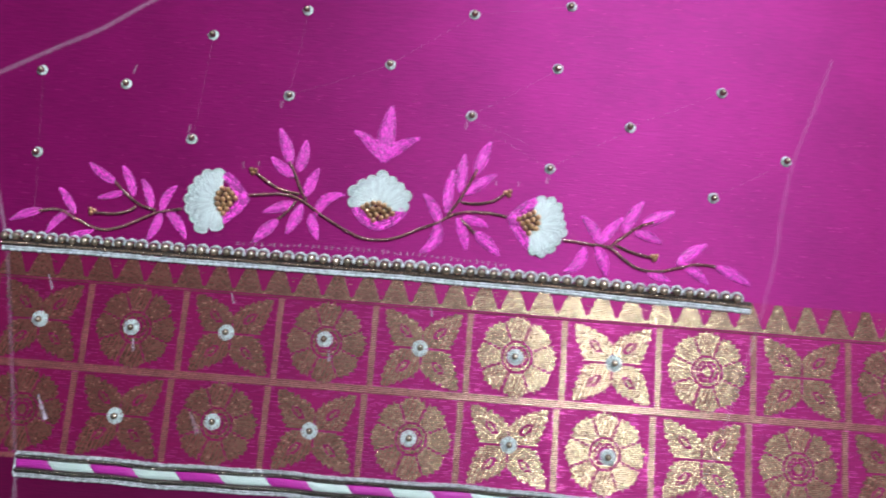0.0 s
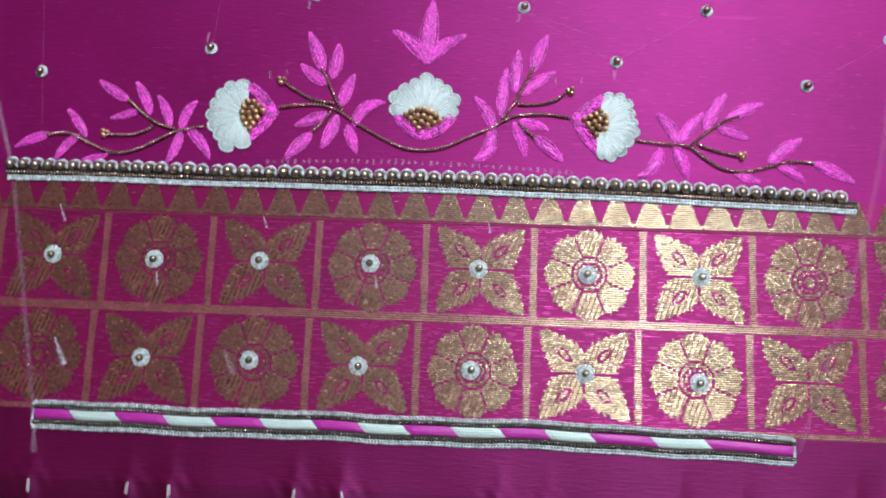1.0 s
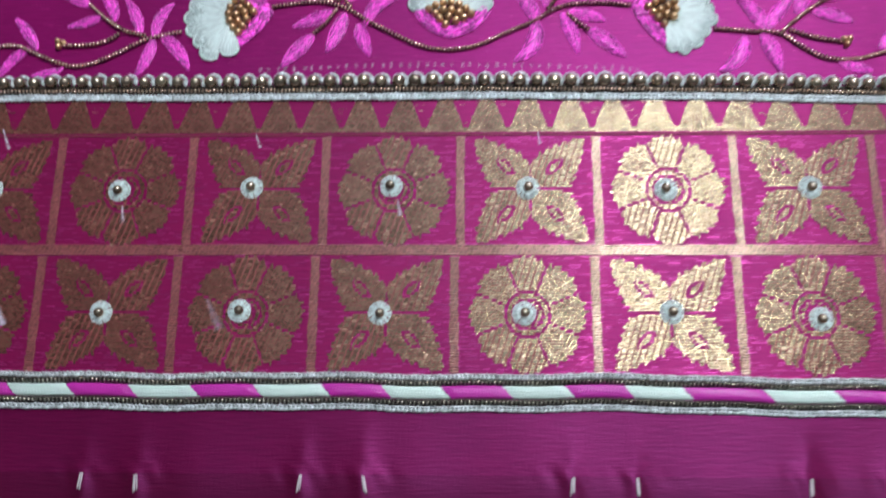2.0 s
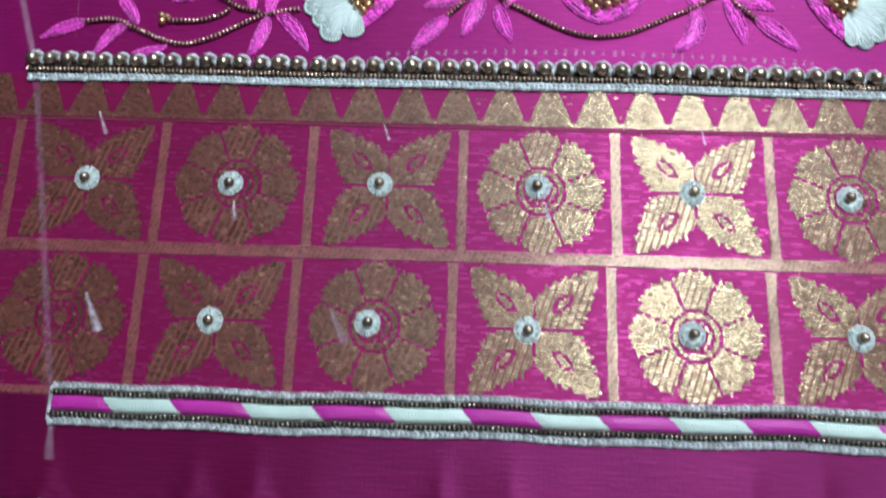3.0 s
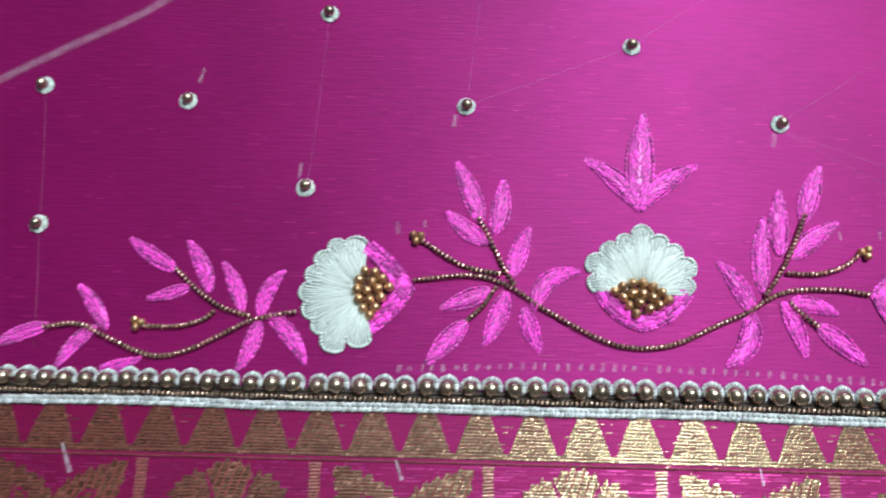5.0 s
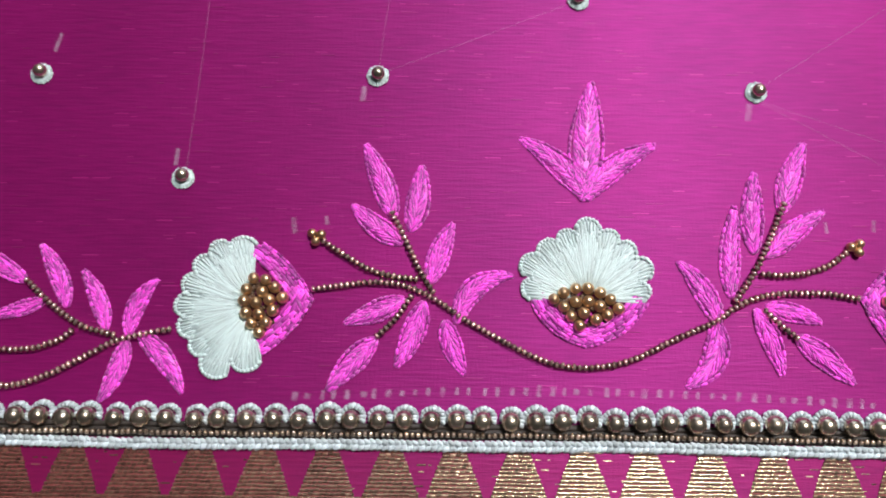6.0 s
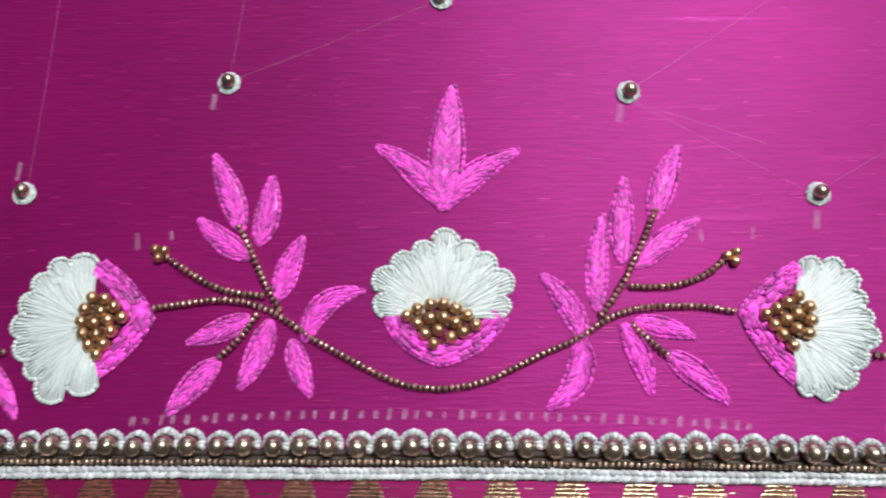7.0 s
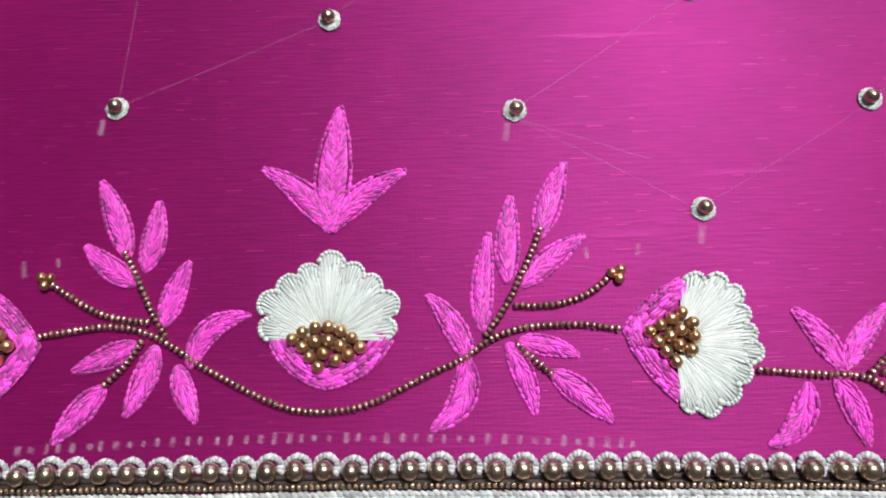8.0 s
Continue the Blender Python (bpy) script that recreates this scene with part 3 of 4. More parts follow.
for i in range(44):
    x = 82.5 + i * 2.83 + rnd.uniform(-0.5, 0.5)
    y = 40.0 + 2.0 * math.sin(math.pi * min(1, max(0, (i + 3) / 46)))
    h = rnd.uniform(0.7, 1.2)
    stroke("chalk_dash", [(x - 0.15, y - h), (x + 0.15, y + h)], rnd.uniform(1.3, 2.1), CHALK_DASH, lift=0.1, step=0.4)


# ---------------------------------------------------------------- beads shared by many things
PEARL_BIG = ball("pearl", 2.03 * MM, PEARL, 0.98, 12, 18)
PEARL_DOT = ball("dot_pearl", 1.55 * MM, PEARL, 1.0, 12, 18)
GOLD_BALL = ball("gold_ball", 1.32 * MM, GOLD, 0.98, 10, 14)
TIP_BALL = ball("tip_ball", 1.04 * MM, GOLD, 0.98, 10, 14)
SEED = ball("seed", 0.84 * MM, BRONZE, 0.66, 8, 10)
SEED_SMALL = ball("small_seed", 0.68 * MM, OLIVE, 0.82, 6, 9)
SEED_DARK = ball("dark_seed", 0.74 * MM, DARK_SEED, 0.74, 8, 10)


def bead_run(points, thing, step, me, z, name="stem"):
    """Beads strung along a line on their dark thread, which is the part that carries them."""
    line = glide([(x * MM, y * MM) for x, y in points], step * MM)
    V, F = [], []
    for (c, _), (d, _) in zip(line, line[1:]):
        strand(V, F, c + Vector((0, 0, 0.28 * MM)), d + Vector((0, 0, 0.28 * MM)), 0.55 * MM, 0, 5, 0.6, 0.9)
    stem = mesh(name, V, F, DARK, thing, "dark thread strung with bronze seed beads")
    for c, a in line:
        piece("seed_bead", me, (c.x + rnd.uniform(-0.05, 0.05) * MM, c.y + rnd.uniform(-0.07, 0.07) * MM, z * MM), stem, a + rnd.uniform(-0.1, 0.1),
              (1, rnd.uniform(0.92, 1.06), rnd.uniform(0.92, 1.06)))
    return stem


def tip_cluster(x, y, thing, turn=0.0):
    for k in range(3):
        a = turn + k * 2.094
        piece("tip_bead", TIP_BALL, ((x + 1.12 * math.cos(a)) * MM, (y + 1.12 * math.sin(a)) * MM, 1.0 * MM), thing, rnd.uniform(0, 6))


def leaf(base, tip, wide, bend, thing, name="leaf", seed=0):
    """A leaf worked in floss: a low pad, slanting fill stitches and a chain-stitched edge.
    bend: sideways bow of its spine (mm), to the left of its heading."""
    r = random.Random(seed + int(base[0] * 10) + int(tip[1] * 7))
    a, b = Vector((*base, 0)), Vector((*tip, 0))
    d = (b - a)
    a, b = a - d.normalized() * 1.2, b + d.normalized() * 0.3
    d, wide = b - a, wide * 0.95
    long = d.length
    s0 = Vector((-d.y, d.x, 0)).normalized()
    mid = (a + b) / 2 + s0 * bend * 2

    def spine(t):
        return a * (1 - t) ** 2 + mid * 2 * t * (1 - t) + b * t * t

    def side(t):
        h = ((mid - a) * (1 - t) + (b - mid) * t)
        return Vector((-h.y, h.x, 0)).normalized()

    def half(t):
        return wide / 2 * (math.sin(math.pi * min(1, t ** 0.8)) ** 0.8) * 0.98 + 0.15

    V, F = [], []
    n = max(8, int(long / 1.1))
    first = len(V)
    for i in range(n + 1):
        t = i / n
        for k in range(7):
            f = k / 3 - 1
            p = spine(t) + side(t) * half(t) * 0.78 * f
            V.append(p + Vector((0, 0, 0.04 + 0.34 * (1 - f * f) * min(1, half(t) / 1.5))))
    for i in range(n):
        for k in range(6):
            q = first + i * 7 + k
            F.append((q, q + 7, q + 8, q + 1))
    for _ in range(int(long * wide * 2.2)):
        t = r.uniform(0.0, 0.86)
        t1 = min(0.99, t + r.uniform(1.3, 2.6) / long)
        f0 = r.uniform(-0.5, 0.5)
        f1 = max(-0.8, min(0.8, f0 + math.copysign(r.uniform(0.1, 0.5), f0)))
        p, q = spine(t) + side(t) * f0 * half(t), spine(t1) + side(t1) * f1 * half(t1)
        z = 0.15 + 0.26 * (1 - f0 * f0)
        strand(V, F, p + Vector((0, 0, z)), q + Vector((0, 0, z - 0.04)), r.uniform(0.12, 0.22), r.uniform(0.05, 0.25))
    for sgn in (1, -1):
        t = 0.0
        while t < 0.98:
            t1 = min(1.0, t + r.uniform(1.25, 1.6) / long)
            e = t + (t1 - t) * 0.97
            p, q = spine(t) + side(t) * sgn * half(t), spine(e) + side(e) * sgn * half(e)
            j = side(t) * r.uniform(-0.14, 0.14)
            strand(V, F, p + j + Vector((0, 0, 0.09)), q + j * 0.3 + Vector((0, 0, 0.09)), r.uniform(0.28, 0.42), r.uniform(0.1, 0.26), sink=0.4)
            t = t1
    return mesh(name, [v * MM for v in V], F, PINK, thing)


# ---------------------------------------------------------------- vines
def vine(label, group="beaded vine sprays"):
    ob = empty("beaded_vine")
    return tagged(ob, label, "embroidery", group)


va = vine("bronze bead vine with pink embroidered leaves beside the pearl border")
bead_run([(-7.7, 48.4), (0.5, 49.4), (7.5, 46.6), (15.4, 43.2), (22.2, 41.8), (30.2, 44.0), (38.8, 48.5), (45.3, 51.7), (56.4, 54.2)], va, 1.22, SEED, 0.75)
bead_run([(24.1, 64.1), (30.4, 58.5), (36.8, 54.5), (44.2, 52.5)], va, 1.22, SEED, 0.8)
bead_run([(17.4, 49.2), (26.7, 49.6), (32.5, 51.6), (35.3, 54.0)], va, 1.22, SEED, 0.75)
tip_cluster(15.7, 49.9, va, 0.2)
for bx, by, tx, ty, w, bend in ((-8, 48.4, -20.4, 43.2, 4.2, -0.6), (7, 49, -0.8, 59.4, 4.0, -0.8), (4.4, 48, -3.4, 38.8, 4.0, -0.9), (23, 64.5, 11.1, 72.1, 4.4, 0.4),
                                (32.6, 59.4, 26.2, 71.8, 4.6, -0.8), (27.3, 59.5, 17.3, 56.4, 3.4, 0.3), (41.3, 54.7, 35.8, 66.2, 4.2, -0.8), (47.1, 53.6, 52, 64.4, 4.4, 1.6),
                                (45.8, 50.5, 41.5, 38.9, 4.6, 0.9), (49.3, 52.2, 58.6, 40.7, 4.8, 1.2), (8.4, 38.6, 17.1, 41.2, 3.2, -0.4)):
    leaf((bx, by), (tx, ty), w * 0.82, bend, va)

vb = vine("long bronze bead vine looping between white flowers, pink leaves")
bead_run([(85.5, 62.8), (92.0, 63.8), (99.1, 64.5), (106.3, 63.4), (112.3, 60.5), (118.3, 56.5), (125.3, 52.7), (131.2, 49.7), (137.0, 47.5), (143.3, 46.9),
          (149.6, 47.6), (155.4, 49.5), (161.2, 52.4), (167.0, 55.0), (171.7, 57.2), (176.5, 60.4), (182.3, 62.6), (189.3, 63.2), (196.2, 63.1), (203.0, 62.1)], vb, 1.22, SEED, 0.75)
bead_run([(87.4, 73.2), (94.2, 68.9), (100.2, 66.3), (108.6, 65.2)], vb, 1.22, SEED, 0.8)
bead_run([(101.9, 79.8), (104.7, 74.5), (107.3, 69.0), (109.6, 64.9), (111.2, 62.4)], vb, 1.22, SEED, 0.8)
bead_run([(106.4, 61.5), (103.0, 56.5), (98.7, 52.4)], vb, 1.22, SEED, 0.8)
bead_run([(187.5, 82.8), (184.8, 76.5), (180.9, 68.7), (177.2, 63.3), (175.6, 61.2)], vb, 1.22, SEED, 0.8)
bead_run([(182.0, 67.2), (188.4, 67.2), (195.4, 68.8), (201.2, 72.8)], vb, 1.22, SEED, 0.8)
bead_run([(182.1, 59.4), (185.4, 56.2), (189.0, 53.3)], vb, 1.22, SEED, 0.8)
tip_cluster(85.7, 74.3, vb, 0.4)
tip_cluster(202.6, 73.3, vb, 0.9)
for bx, by, tx, ty, w, bend in ((101.9, 79.6, 95.6, 95.3, 5.0, -0.5), (106.1, 76.9, 108.1, 90.6, 5.0, -0.6), (103.5, 73.8, 93.2, 81.5, 4.6, 0.5), (111, 65.5, 115.2, 77.6, 4.6, 0.5),
                                (117.0, 56.6, 128.2, 66.2, 4.6, 3.3), (104, 60.7, 92.4, 55.8, 4.4, 0.3), (98.5, 51.8, 89.3, 41.7, 4.8, -0.2), (108.8, 59.5, 103.6, 46.7, 4.8, 0.5),
                                (114.2, 55.5, 117.9, 45.4, 4.2, -0.5)):
    leaf((bx, by), (tx, ty), w, bend, vb)
for bx, by, tx, ty, w, bend in ((171.7, 57.2, 164.0, 69.7, 4.4, -1.2), (175.2, 63.3, 176.9, 82.2, 4.2, 0.6), (180.6, 73.0, 181.6, 89.9, 4.8, 0.4), (187.5, 82.0, 193.1, 96.9, 5.2, 0.4),
                                (184.0, 71.7, 196.3, 81.4, 4.6, 0.6), (170.9, 56.6, 164.6, 43.2, 5.2, 3.2), (180.4, 58.7, 184.9, 45.9, 4.2, 0.8), (183.4, 59.9, 194.1, 57.1, 4.0, 0.4),
                                (189.3, 53.3, 200.0, 44.2, 5.0, 0.4)):
    leaf((bx, by), (tx, ty), w, bend, vb)

vd = vine("bronze bead vine with pale pink leaves at the border's end")
bead_run([(229.4, 53.6), (241.0, 52.6), (249.9, 51.7), (256.5, 46.9), (263.0, 43.2), (271.8, 42.5), (280.6, 44.6), (289.5, 47.0), (298.2, 46.8)], vd, 1.22, SEED, 0.75)
bead_run([(251.0, 52.9), (256.6, 57.7), (263.3, 62.5), (269.6, 65.0)], vd, 1.22, SEED, 0.8)
bead_run([(253.2, 52.8), (260.9, 50.2), (268.8, 48.7)], vd, 1.22, SEED, 0.8)
tip_cluster(270.4, 48.9, vd, 0.6)
for bx, by, tx, ty, w, bend in ((245.5, 53.9, 237.0, 65.3, 4.6, -0.8), (246.6, 54.4, 255.6, 65.8, 4.2, 0.6), (256.6, 60, 264.6, 74.3, 4.8, 0.6), (265.6, 63.8, 279.0, 70.7, 4.8, 0.5),
                                (262.2, 59.5, 273.2, 55.9, 4.2, 0.5), (237.7, 50.2, 229.9, 39.2, 5.0, 2.6), (244.3, 51.1, 248.7, 38.8, 4.8, 0.8), (281.8, 47, 294.1, 56.5, 5.0, 0.6),
                                (299.3, 46.4, 313.7, 39.6, 4.6, 0.5), (285, 45.9, 294.7, 38.6, 4.2, 0.5), (268.6, 41.5, 277.2, 38.4, 3.6, 0.2)):
    leaf((bx, by), (tx, ty), w, bend, vd)

bud = tagged(empty("embroidered_bud"), "hot pink three-leaf embroidered bud above the white flower", "embroidery")
leaf((144.2, 85.2), (146.1, 110.6), 7.8, 0.3, bud)
leaf((144.4, 83.8), (130.0, 97.0), 5.4, -1.6, bud)
leaf((144.0, 83.8), (160.0, 95.9), 5.4, 1.6, bud)


# ---------------------------------------------------------------- white flowers
def flower(cx, cy, petals, ends, calyx, beads, label, bow=2.6):
    """A fan of buttonhole-stitched petals, a heap of gold beads and a pink calyx.
    petals: direction (degrees) and reach (mm) of each; ends: directions where the fan begins and stops;
    calyx: its two ends and the tip between them, its sides swelling by half of bow; beads: their places on the pad."""
    ob = tagged(empty("embroidered_flower", (cx * MM, cy * MM, 0)), label, "embroidery", "white embroidered flowers")
    r = random.Random(int(cx))

    def polar(d, degrees, z=0.0):
        return Vector((d * math.cos(radians(degrees)), d * math.sin(radians(degrees)), z))

    ways = [a for a, _ in petals]
    cuts = [ends[0]] + [(a + b) / 2 for a, b in zip(ways, ways[1:])] + [ends[1]]
    for (a0, far), lo, hi in zip(petals, cuts, cuts[1:]):
        V, F = [], []

        def bearing(f):
            return a0 + (hi - a0) * f * 1.08 if f > 0 else a0 + (a0 - lo) * f * 1.08

        def rim(f):
            return far - 0.6 - 1.9 * abs(f) ** 2.4

        for i in range(7):
            for k in range(9):
                f = k / 4 - 1
                d = 2.6 + (rim(f) - 0.4 - 2.6) * i / 6
                V.append(polar(d, bearing(f * 0.97), 0.08 + 0.62 * math.sin(math.pi * min(1, i / 6 * 0.85 + 0.12)) * (1 - 0.35 * f * f)))
        for i in range(6):
            for k in range(8):
                q = i * 9 + k
                F.append((q, q + 1, q + 10, q + 9))
        # long floss from the heart outwards
        for k in range(34):
            f = -1 + 2 * (k + r.uniform(0.0, 1.0)) / 34
            b1, b2 = bearing(f * 0.9) + r.uniform(-1.5, 1.5), bearing(f)
            d1 = r.choice((r.uniform(3.2, 6), r.uniform(6, 10)))
            d2 = rim(f) - r.uniform(0.6, 4.6)
            strand(V, F, polar(d1, b1, 0.52), polar(d2, b2, 0.46), r.uniform(0.12, 0.22), r.uniform(0.10, 0.24))
        # looped edge: a rope of small stitches with spokes that run inwards from it
        last = None
        n = max(6, round(far * radians(abs(hi - lo)) / 0.72))
        for k in range(n + 1):
            f = -1.03 + 2.06 * k / n
            now = polar(rim(f) + r.uniform(-0.12, 0.12), bearing(f), 0.34)
            if last is not None:
                strand(V, F, last, now, r.uniform(0.42, 0.54), r.uniform(0.2, 0.34), sink=0.6)
                strand(V, F, now, polar(rim(f) - r.uniform(2.2, 5.0), bearing(f * 0.92) + r.uniform(-1, 1), 0.64), r.uniform(0.22, 0.32), r.uniform(0.06, 0.18))
            last = now
        mesh("petal", [v * MM for v in V], F, WHITE, ob)

    V, F = [], []
    one, tip, two = (Vector((*p, 0)) for p in calyx)
    heart = sum((Vector((x, y, 0)) for x, y in beads), Vector()) / len(beads)
    for a in (one, two):
        d = tip - a
        n = Vector((-d.y, d.x, 0)).normalized()
        if n.dot(heart - (a + tip) / 2) > 0:
            n = -n

        def run(t):
            return a * (1 - t) ** 2 + ((a + tip) / 2 + n * bow) * 2 * t * (1 - t) + tip * t * t

        for line in range(7):
            off = -0.35 - line * 0.66
            t = r.uniform(0.0, 0.05)
            while t < 0.97:
                edge = line in (0, 2)
                t1 = min(1.0, t + (1.25 / d.length if edge else r.uniform(0.12, 0.22)))
                w = 0.72 + 0.28 * math.sin(math.pi * min(1, 0.12 + 0.62 * (t + t1) / 2))
                end = t + (t1 - t) * (0.9 if edge else 1.0)
                p, q = run(t) + n * off * w, run(end) + n * (off * w + r.uniform(-0.15, 0.15))
                strand(V, F, p + Vector((0, 0, 0.26)), q + Vector((0, 0, 0.26)), r.uniform(0.26, 0.38) if edge else r.uniform(0.42, 0.56), 0.16, sink=0.6)
                t = t1
    mesh("calyx", [v * MM for v in V], F, PINK, ob, "hot pink stitched calyx")

    V, F = [], []
    for x, y in beads:
        for k in range(9):
            p = Vector((x + r.uniform(-1.5, 1.5), y + r.uniform(-1.5, 1.5), 0.5))
            q = p + (tip - heart).normalized() * r.uniform(0.8, 1.4)
            strand(V, F, p.lerp(heart, 0.14), q.lerp(heart, 0.22), 0.5, 0.15)
    pad = mesh("bead_pad", [v * MM for v in V], F, PAD, ob, "brown thread pad under the beads")
    for x, y in beads:
        k = r.uniform(0.92, 1.02)
        piece("bead", GOLD_BALL, (x * MM, y * MM, 1.2 * MM), pad, r.uniform(0, 6), (k, k, k))
    return ob


flower(72.8, 59.3, ((106, 15.7), (123, 16.8), (143, 16.6), (161, 16.7), (181, 17.3), (199, 17.1), (218, 16.6), (239, 18.0), (263, 14.6)), (91, 279),
       ((1.0, 14.2), (12.9, 1.4), (2.1, -10.9)),
       ((-0.1, 5.7), (2.5, 5.4), (4.5, 3.8), (6.3, 1.6), (-1.5, 3.3), (1.9, 2.8), (-1.9, 0.8), (0.7, 0.5), (3.5, 1.1), (-1.4, -1.7), (1.4, -1.9), (4.3, -1.2), (-0.1, -4.0), (3.0, -3.8), (1.7, -5.9)),
       "mint-white embroidered flower fan with gold beads, beside the vine")
flower(144.2, 60.9, ((167, 14.9), (147, 17.2), (126, 16.7), (106, 16.9), (89, 18.8), (70, 17.2), (53, 16.7), (31, 16.8), (12, 14.3)), (178, 1),
       ((-12.4, -0.2), (-0.4, -9.9), (13.2, -0.3)),
       ((-7.3, 0.4), (-5.2, 1.8), (-2.6, 2.7), (0.0, 2.8), (2.6, 1.9), (4.8, 0.5), (6.5, -1.5), (-5.2, -1.2), (-2.6, -0.1), (0.1, 0.0), (2.5, -1.0), (4.1, -2.9), (-3.7, -3.2), (-0.9, -2.5), (1.6, -3.9), (-1.9, -5.2)),
       "mint-white embroidered flower fan with gold beads below pink bud", 4.2)
flower(213.1, 59.2, ((67, 15.6), (51, 17.7), (37, 18.1), (22, 17.0), (7, 17.0), (-7, 17.9), (-25, 16.6), (-45, 16.6), (-65, 16.2), (-80, 14.4)), (77, -87),
       ((2.3, 13.3), (-10.4, 2.9), (-0.2, -11.8)),
       ((1.7, 6.0), (-0.4, 4.8), (-2.7, 3.6), (-4.9, 2.4), (3.7, 3.9), (1.3, 2.5), (-0.9, 1.3), (-3.4, 0.3), (3.9, 1.2), (0.9, -0.5), (-1.9, -1.7), (3.1, -1.4), (-0.1, -3.8)),
       "mint-white embroidered flower fan with gold beads, beside the vine")


# ---------------------------------------------------------------- pearl border
def pearl_line(x):
    """Height (mm) of the pearl row along the cloth: nearly level, sagging a little below the first flower, falling at its far end."""
    return 36.2 + 0.35 * math.sin(x * 0.02) - 0.45 * math.exp(-((x - 75) / 45) ** 2) - 3.0 * max(0.0, (x - 190) / 123) ** 1.6


pearls = tagged(empty("pearl_border"), "row of antique metallic pearls with white loop stitches and cord", "bead trim")
V, F = [], []
for k in range(11):
    a, b = radians(-20 + 220 * k / 11), radians(-20 + 220 * (k + 1) / 11)
    ra = 2.3 + 0.25 * math.sin(a) + rnd.uniform(-0.12, 0.12)
    rb = 2.3 + 0.25 * math.sin(b) + rnd.uniform(-0.12, 0.12)
    strand(V, F, Vector((ra * math.cos(a), ra * math.sin(a), 0.6)) * MM, Vector((rb * math.cos(b), rb * math.sin(b), 0.6)) * MM, 0.55 * MM, 0.1 * MM, sink=0.7)
    strand(V, F, Vector(((ra - 0.8) * math.cos(b), (ra - 0.8) * math.sin(b), 0.7)) * MM, Vector(((rb + 0.45) * math.cos(b - 0.1), (rb + 0.45) * math.sin(b - 0.1), 0.4)) * MM,
           rnd.uniform(0.34, 0.46) * MM, 0.55 * MM)
loop_me = bpy.data.meshes.new("loop_stitch")
loop_me.from_pydata(V, [], F)
loop_me.materials.append(CORD)
loop_me.shade_smooth()
spots = [-20.6]
while spots[-1] < 308:
    # sewn closer together near the first end
    spots.append(spots[-1] + (5.05 if spots[-1] < 36 else 5.47))
for i, x in enumerate(spots):
    x += rnd.uniform(-0.3, 0.3)
    y = pearl_line(x) - 0.55 + rnd.uniform(-0.2, 0.2)
    k = rnd.uniform(0.92, 1.06)
    piece("pearl", PEARL_BIG, (x * MM, y * MM, 1.75 * MM), pearls, rnd.uniform(0, 6), (k, k, k))
    piece("loop_stitch", loop_me, ((x + 0.3) * MM, (y + 0.3) * MM, 0), pearls, rnd.uniform(-0.35, 0.1), (k, k * rnd.uniform(0.92, 1.04), 1), "white thread loop" if i == 0 else "")
bead_run([(x, pearl_line(x) - 3.4 + 0.12 * math.sin(x * 0.4)) for x in range(-22, 316, 6)], pearls, 1.22, SEED_SMALL, 1.25, "bead_string")
# dark strands laid under pearls and beads as their shade
V, F = [], []
for i in range(420):
    x = -22.5 + 337 * i / 420
    for off, w in ((4.0, 0.5), (3.0, 0.75), (1.8, 0.8)):
        y = pearl_line(x) - off
        strand(V, F, (x * MM, y * MM, 0.25 * MM), ((x + 1.1) * MM, y * MM, 0.25 * MM), w * MM, 0, 5, 0.5, 0.9)
mesh("dark_cord", V, F, DARK, pearls, "dark thread line that stands in for the shade around the pearls")


def chain_cord(name, line, x0, x1, wide, thing, mat=None, pitch=1.25, label=""):
    """Chain stitch: two files of slanting stitches that lean on each other."""
    V, F = [], []
    n = int((x1 - x0) / pitch)
    for i in range(n):
        x = x0 + (x1 - x0) * i / n
        for sgn in (1, -1):
            y = line(x) + sgn * wide * 0.22
            j = rnd.uniform(-0.12, 0.12)
            strand(V, F, Vector((x, y + sgn * wide * 0.2 + j, 0.35)) * MM, Vector((x + pitch * 1.25, y - sgn * wide * 0.12 + j * 0.4, 0.5)) * MM, wide * rnd.uniform(0.20, 0.31) * MM, rnd.uniform(0.15, 0.55) * MM, sink=0.5)
        strand(V, F, Vector((x, line(x), 0.25)) * MM, Vector((x + pitch * 1.2, line(x + pitch), 0.25)) * MM, wide * 0.3 * MM, 0, 5, 0.6, 0.9)
    return mesh(name, V, F, mat or CORD, thing, label)


chain_cord("white_cord", lambda x: pearl_line(x) - 5.6 + 0.15 * math.sin(x * 0.09), -22, 314, 2.3, pearls, label="white chain-stitched cord")


# ---------------------------------------------------------------- lower border
def low_line(x):
    return -61.9 + 0.25 * math.sin(x * 0.075) + 0.2 * math.sin(x * 0.17 + 1) - 2.0 * max(0.0, (x - 200) / 87) ** 1.5


trim = tagged(empty("satin_border"), "striped magenta and mint satin-stitched band between white cords", "stitched trim")
chain_cord("white_cord", lambda x: low_line(x) + 4.4, -0.5, 287, 1.6, trim, TRIM_CORD, label="white chain-stitched cord")
chain_cord("white_cord", lambda x: low_line(x) - 4.75, -0.5, 287, 1.8, trim, TRIM_CORD, label="white chain-stitched cord")


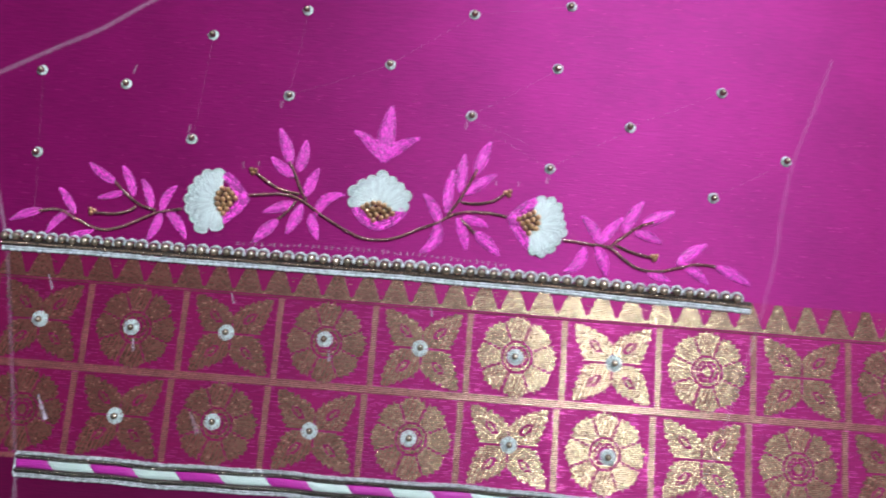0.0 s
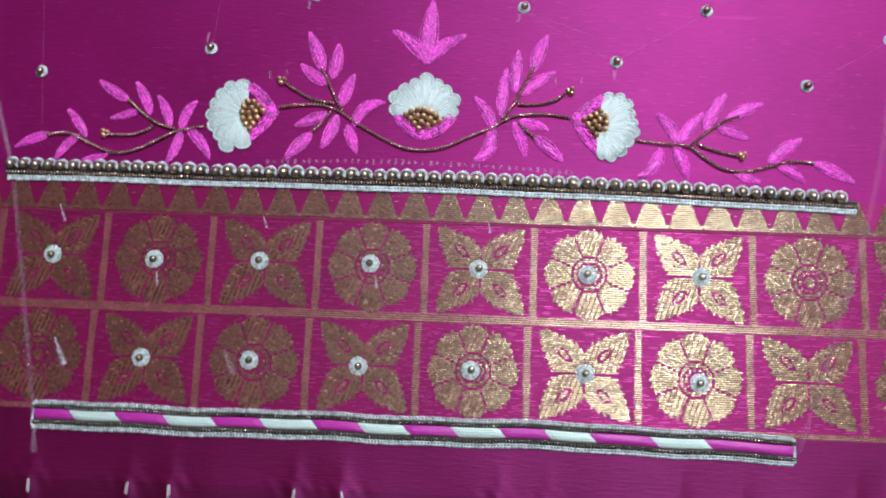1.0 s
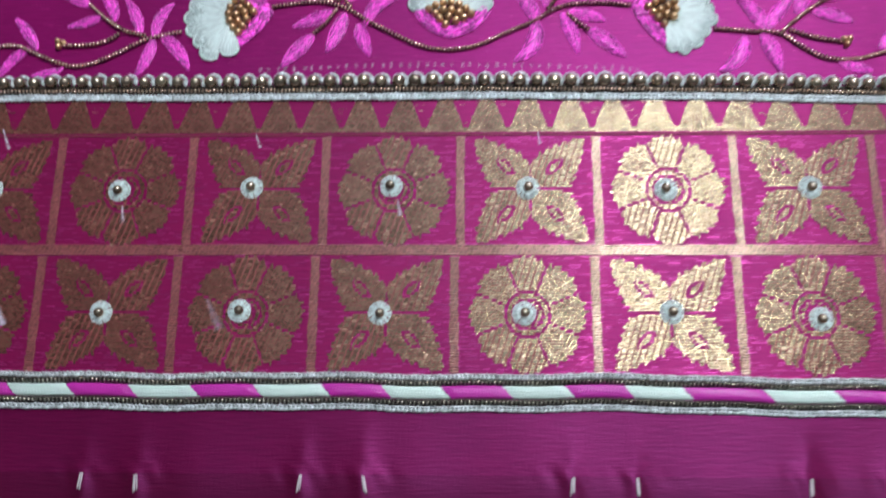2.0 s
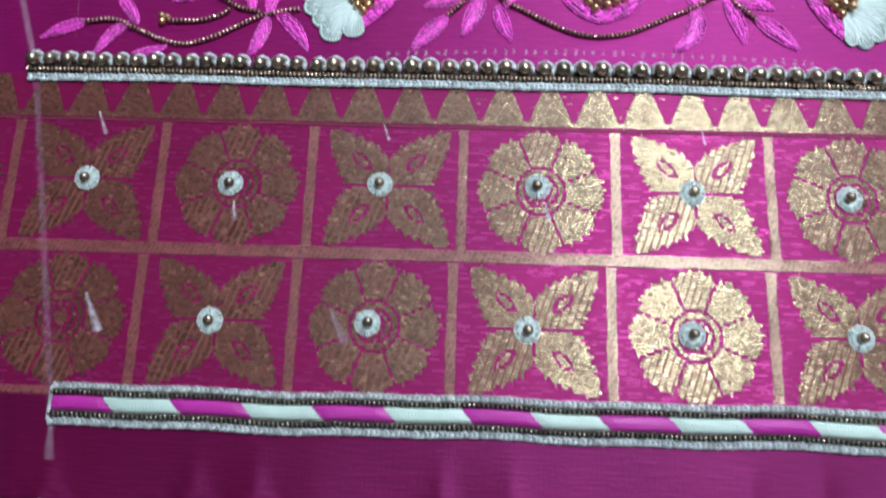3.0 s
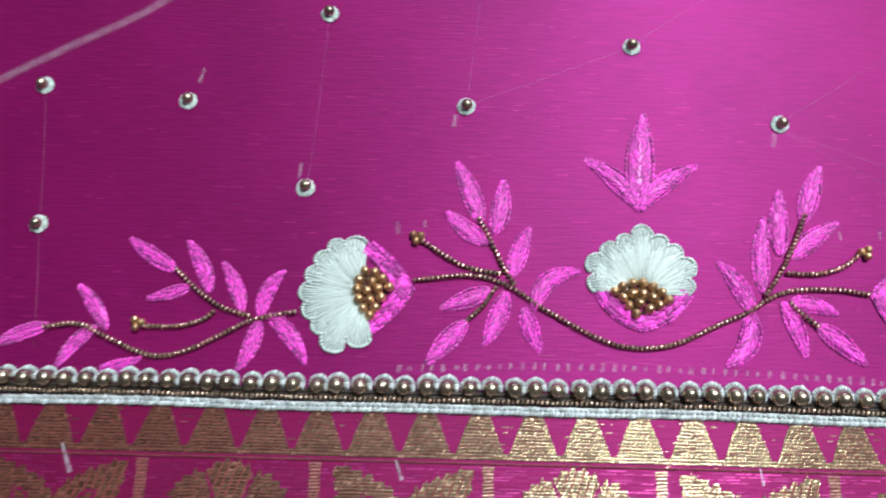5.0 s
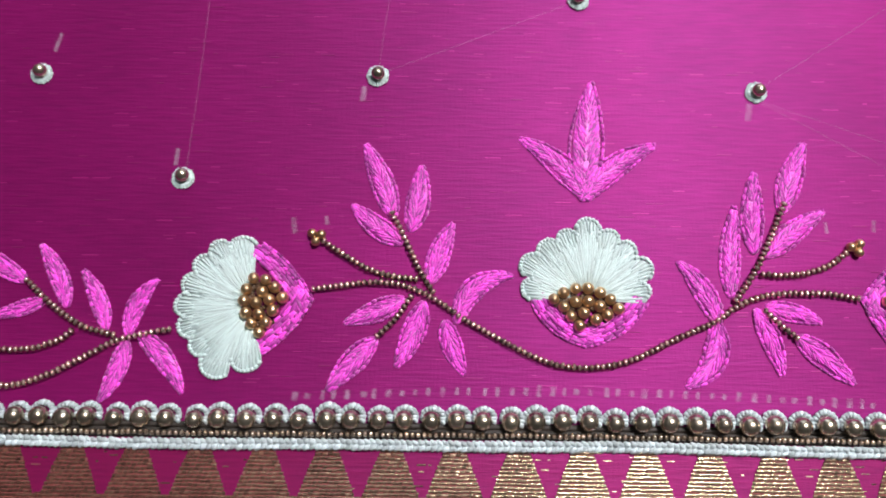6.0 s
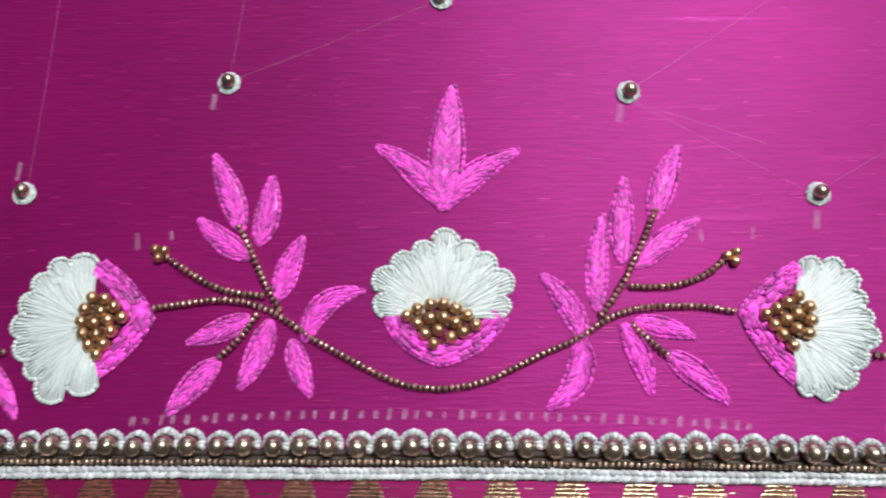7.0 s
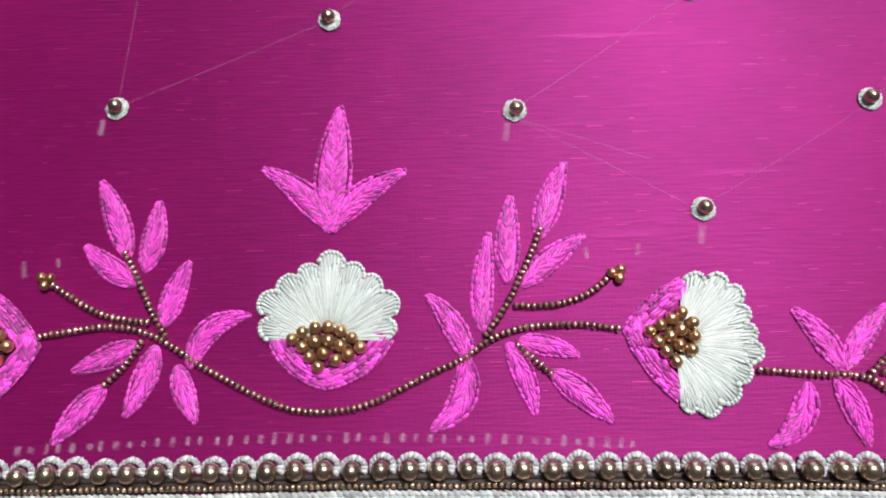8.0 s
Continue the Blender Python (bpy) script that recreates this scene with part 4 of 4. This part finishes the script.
for off in (2.75, -2.85):
    bead_run([(x, low_line(x) + off) for x in range(0, 289, 4)], trim, 1.22, SEED_DARK, 0.85, "bead_string")
    # wide dark strip: the beads' thread with its shade built into the shape
    V, F = [], []
    for x in range(0, 287, 2):
        strand(V, F, Vector((x, low_line(x) + off, 0.2)) * MM, Vector((x + 2.1, low_line(x + 2.1) + off, 0.2)) * MM, 1.12 * MM, 0, 5, 0.35, 0.9)
    mesh("dark_cord", V, F, DARK, trim)["kind"] = "stuff"
cuts = (0, 14.6, 32.3, 51, 69.5, 88, 108, 125.7, 143, 161, 179, 196, 213, 236, 256, 287.2)
for i, (a, b) in enumerate(zip(cuts, cuts[1:])):
    V, F = [], []
    white = i % 2 == 1
    rows, cols = 25, 64
    for j in range(rows):
        f = j / (rows - 1) * 2 - 1
        y = f * 1.85
        ragged = (rnd.uniform(-0.45, 0.45), rnd.uniform(-0.45, 0.45))
        x0 = a + (0 if i == 0 else -f * 1.7) + ragged[0]
        x1 = b + (0 if i == 14 else -f * 1.7) + ragged[1]
        swell = rnd.uniform(0.0, 0.12)
        for k in range(cols + 1):
            g = k / cols
            x = x0 + (x1 - x0) * g
            z = 0.06 + (0.95 + 0.10 * (j % 2) + swell + 0.08 * noise.noise(Vector((x * 0.5, y * 2.2, i))) + 0.10 * math.sin((x - y * 0.55) * 6.6 + 0.8 * noise.noise(Vector((x * 0.4, y, 7))))) * math.sqrt(max(0.0, 1 - f * f)) * min(1.0, 0.55 + 3.0 * min(g, 1 - g))
            V.append(Vector((x, low_line(x) + y + 0.1 * noise.noise(Vector((x * 0.7, y, 3))), z)) * MM)
    for j in range(rows - 1):
        for k in range(cols):
            q = j * (cols + 1) + k
            F.append((q, q + 1, q + cols + 2, q + cols + 1))
    mesh("satin_block", V, F, MINT if white else SATIN_PINK, trim, "mint-white satin stitching" if white else "magenta satin stitching")
for x in (-0.6, 287.6):
    V, F = [], []
    for k in range(9):
        y0 = low_line(x) - 4.6 + k * 0.95
        strand(V, F, Vector((x, y0, 0.4)) * MM, Vector((x + 0.2, y0 + 1.4, 0.4)) * MM, 0.5 * MM, 0.2 * MM)
    mesh("end_stitch", V, F, CORD, trim)


# ---------------------------------------------------------------- sewn pearl dots
def dot(x, y, ring, pearl, label, group, seed):
    """A single pearl in a ring of radial white stitches."""
    ob = tagged(empty("pearl_dot", (x * MM, y * MM, cloth_z(x, y) * MM)), label, "bead", group)
    r = random.Random(seed)
    V, F = [], []
    n = 26
    for k in range(n):
        a = 2 * math.pi * (k + r.uniform(-0.2, 0.2)) / n
        far = ring + r.uniform(-0.12, 0.12)
        strand(V, F, Vector((1.0 * math.cos(a), 1.0 * math.sin(a), 0.5)) * MM, Vector((far * math.cos(a + 0.1), far * math.sin(a + 0.1), 0.25)) * MM, 0.30 * MM, 0.28 * MM)
        b = a + 2 * math.pi / n
        strand(V, F, Vector((far * math.cos(a), far * math.sin(a), 0.3)) * MM, Vector((far * math.cos(b), far * math.sin(b), 0.3)) * MM, 0.28 * MM, 0.08 * MM, sink=0.6)
    mesh("stitch_ring", V, F, WHITE, ob, "ring of white stitches")
    piece("pearl", PEARL_DOT, (r.uniform(-0.4, 0.3) * MM, r.uniform(-0.2, 0.4) * MM, 1.6 * MM), ob, 0, (pearl, pearl, pearl))
    return ob


for k, (x, y) in enumerate(((-17.4, 114.5), (22.1, 111.0), (59.1, 138.5), (55.7, 87.1), (-13.4, 75.3), (97.9, 111.5), (102.2, 154.5), (143.6, 130.6), (181.2, 159.0), (227.3, 167.2),
                            (222.2, 135.2), (183.2, 108.7), (221.0, 86.3), (257.5, 109.2), (299.9, 129.7), (296.8, 78.6), (330.3, 98.7))):
    dot(x, y, 2.28, 0.97, "small metallic pearl in a white stitched ring on plain silk", "pearl dots on plain silk", k)
for k, (x, y) in enumerate(((0, 0), (40.6, -0.5), (82.3, 0.3), (125.8, 0.7), (168, 0), (210.3, -0.6), (254, 0), (39, -39), (81, -38.4), (123.2, -39), (166.2, -39), (209.8, -38.5), (253, -40.4))):
    dot(x, y, 3.3, 0.92, "metallic pearl in a white stitched ring on gold motif", "pearl dots on gold border", 50 + k)

# ---------------------------------------------------------------- ties from hem to rail
for k, (x, lean) in enumerate(TIES):
    tie = tagged(empty("lacing_tie", (x * MM, -86 * MM, cloth_z(x, -86) * MM)), "white cotton lacing thread tied from cloth hem to rail", "thread", "lacing ties")
    z = lambda y, dx=0.0: cloth_z(x + dx, -86 + y) - cloth_z(x, -86) + 0.75  # noqa: E731
    V, F = [], []
    for j in range(3):
        o, e = (j - 1) * 0.3 + rnd.uniform(-0.1, 0.1), rnd.uniform(-0.5, 0.5)
        strand(V, F, Vector((o, 0.6 + e * 0.4, z(0.6))) * MM, Vector((o * 1.3 + lean * 0.35, -4.4 + e, z(-4.4))) * MM, 0.22 * MM, 0.1 * MM)
    mesh("hem_stitch", V, F, TIE, tie)
    V, F = [], []
    zr = -9.2 - cloth_z(x, -86)
    for j in range(3):
        o = (j - 1) * 0.38 + rnd.uniform(-0.1, 0.1)
        strand(V, F, Vector((o + lean * 0.5, -7.6, z(-7.4) - 1.2)) * MM, Vector((o + lean * 1.4, -20, zr + 0.6)) * MM, 0.33 * MM, 0.0)
    strand(V, F, Vector((lean * 1.4, -19, zr + 0.6)) * MM, Vector((lean * 1.7, -40, zr + 0.6)) * MM, 0.8 * MM, 0.3 * MM)
    mesh("lacing", V, F, TIE, tie)
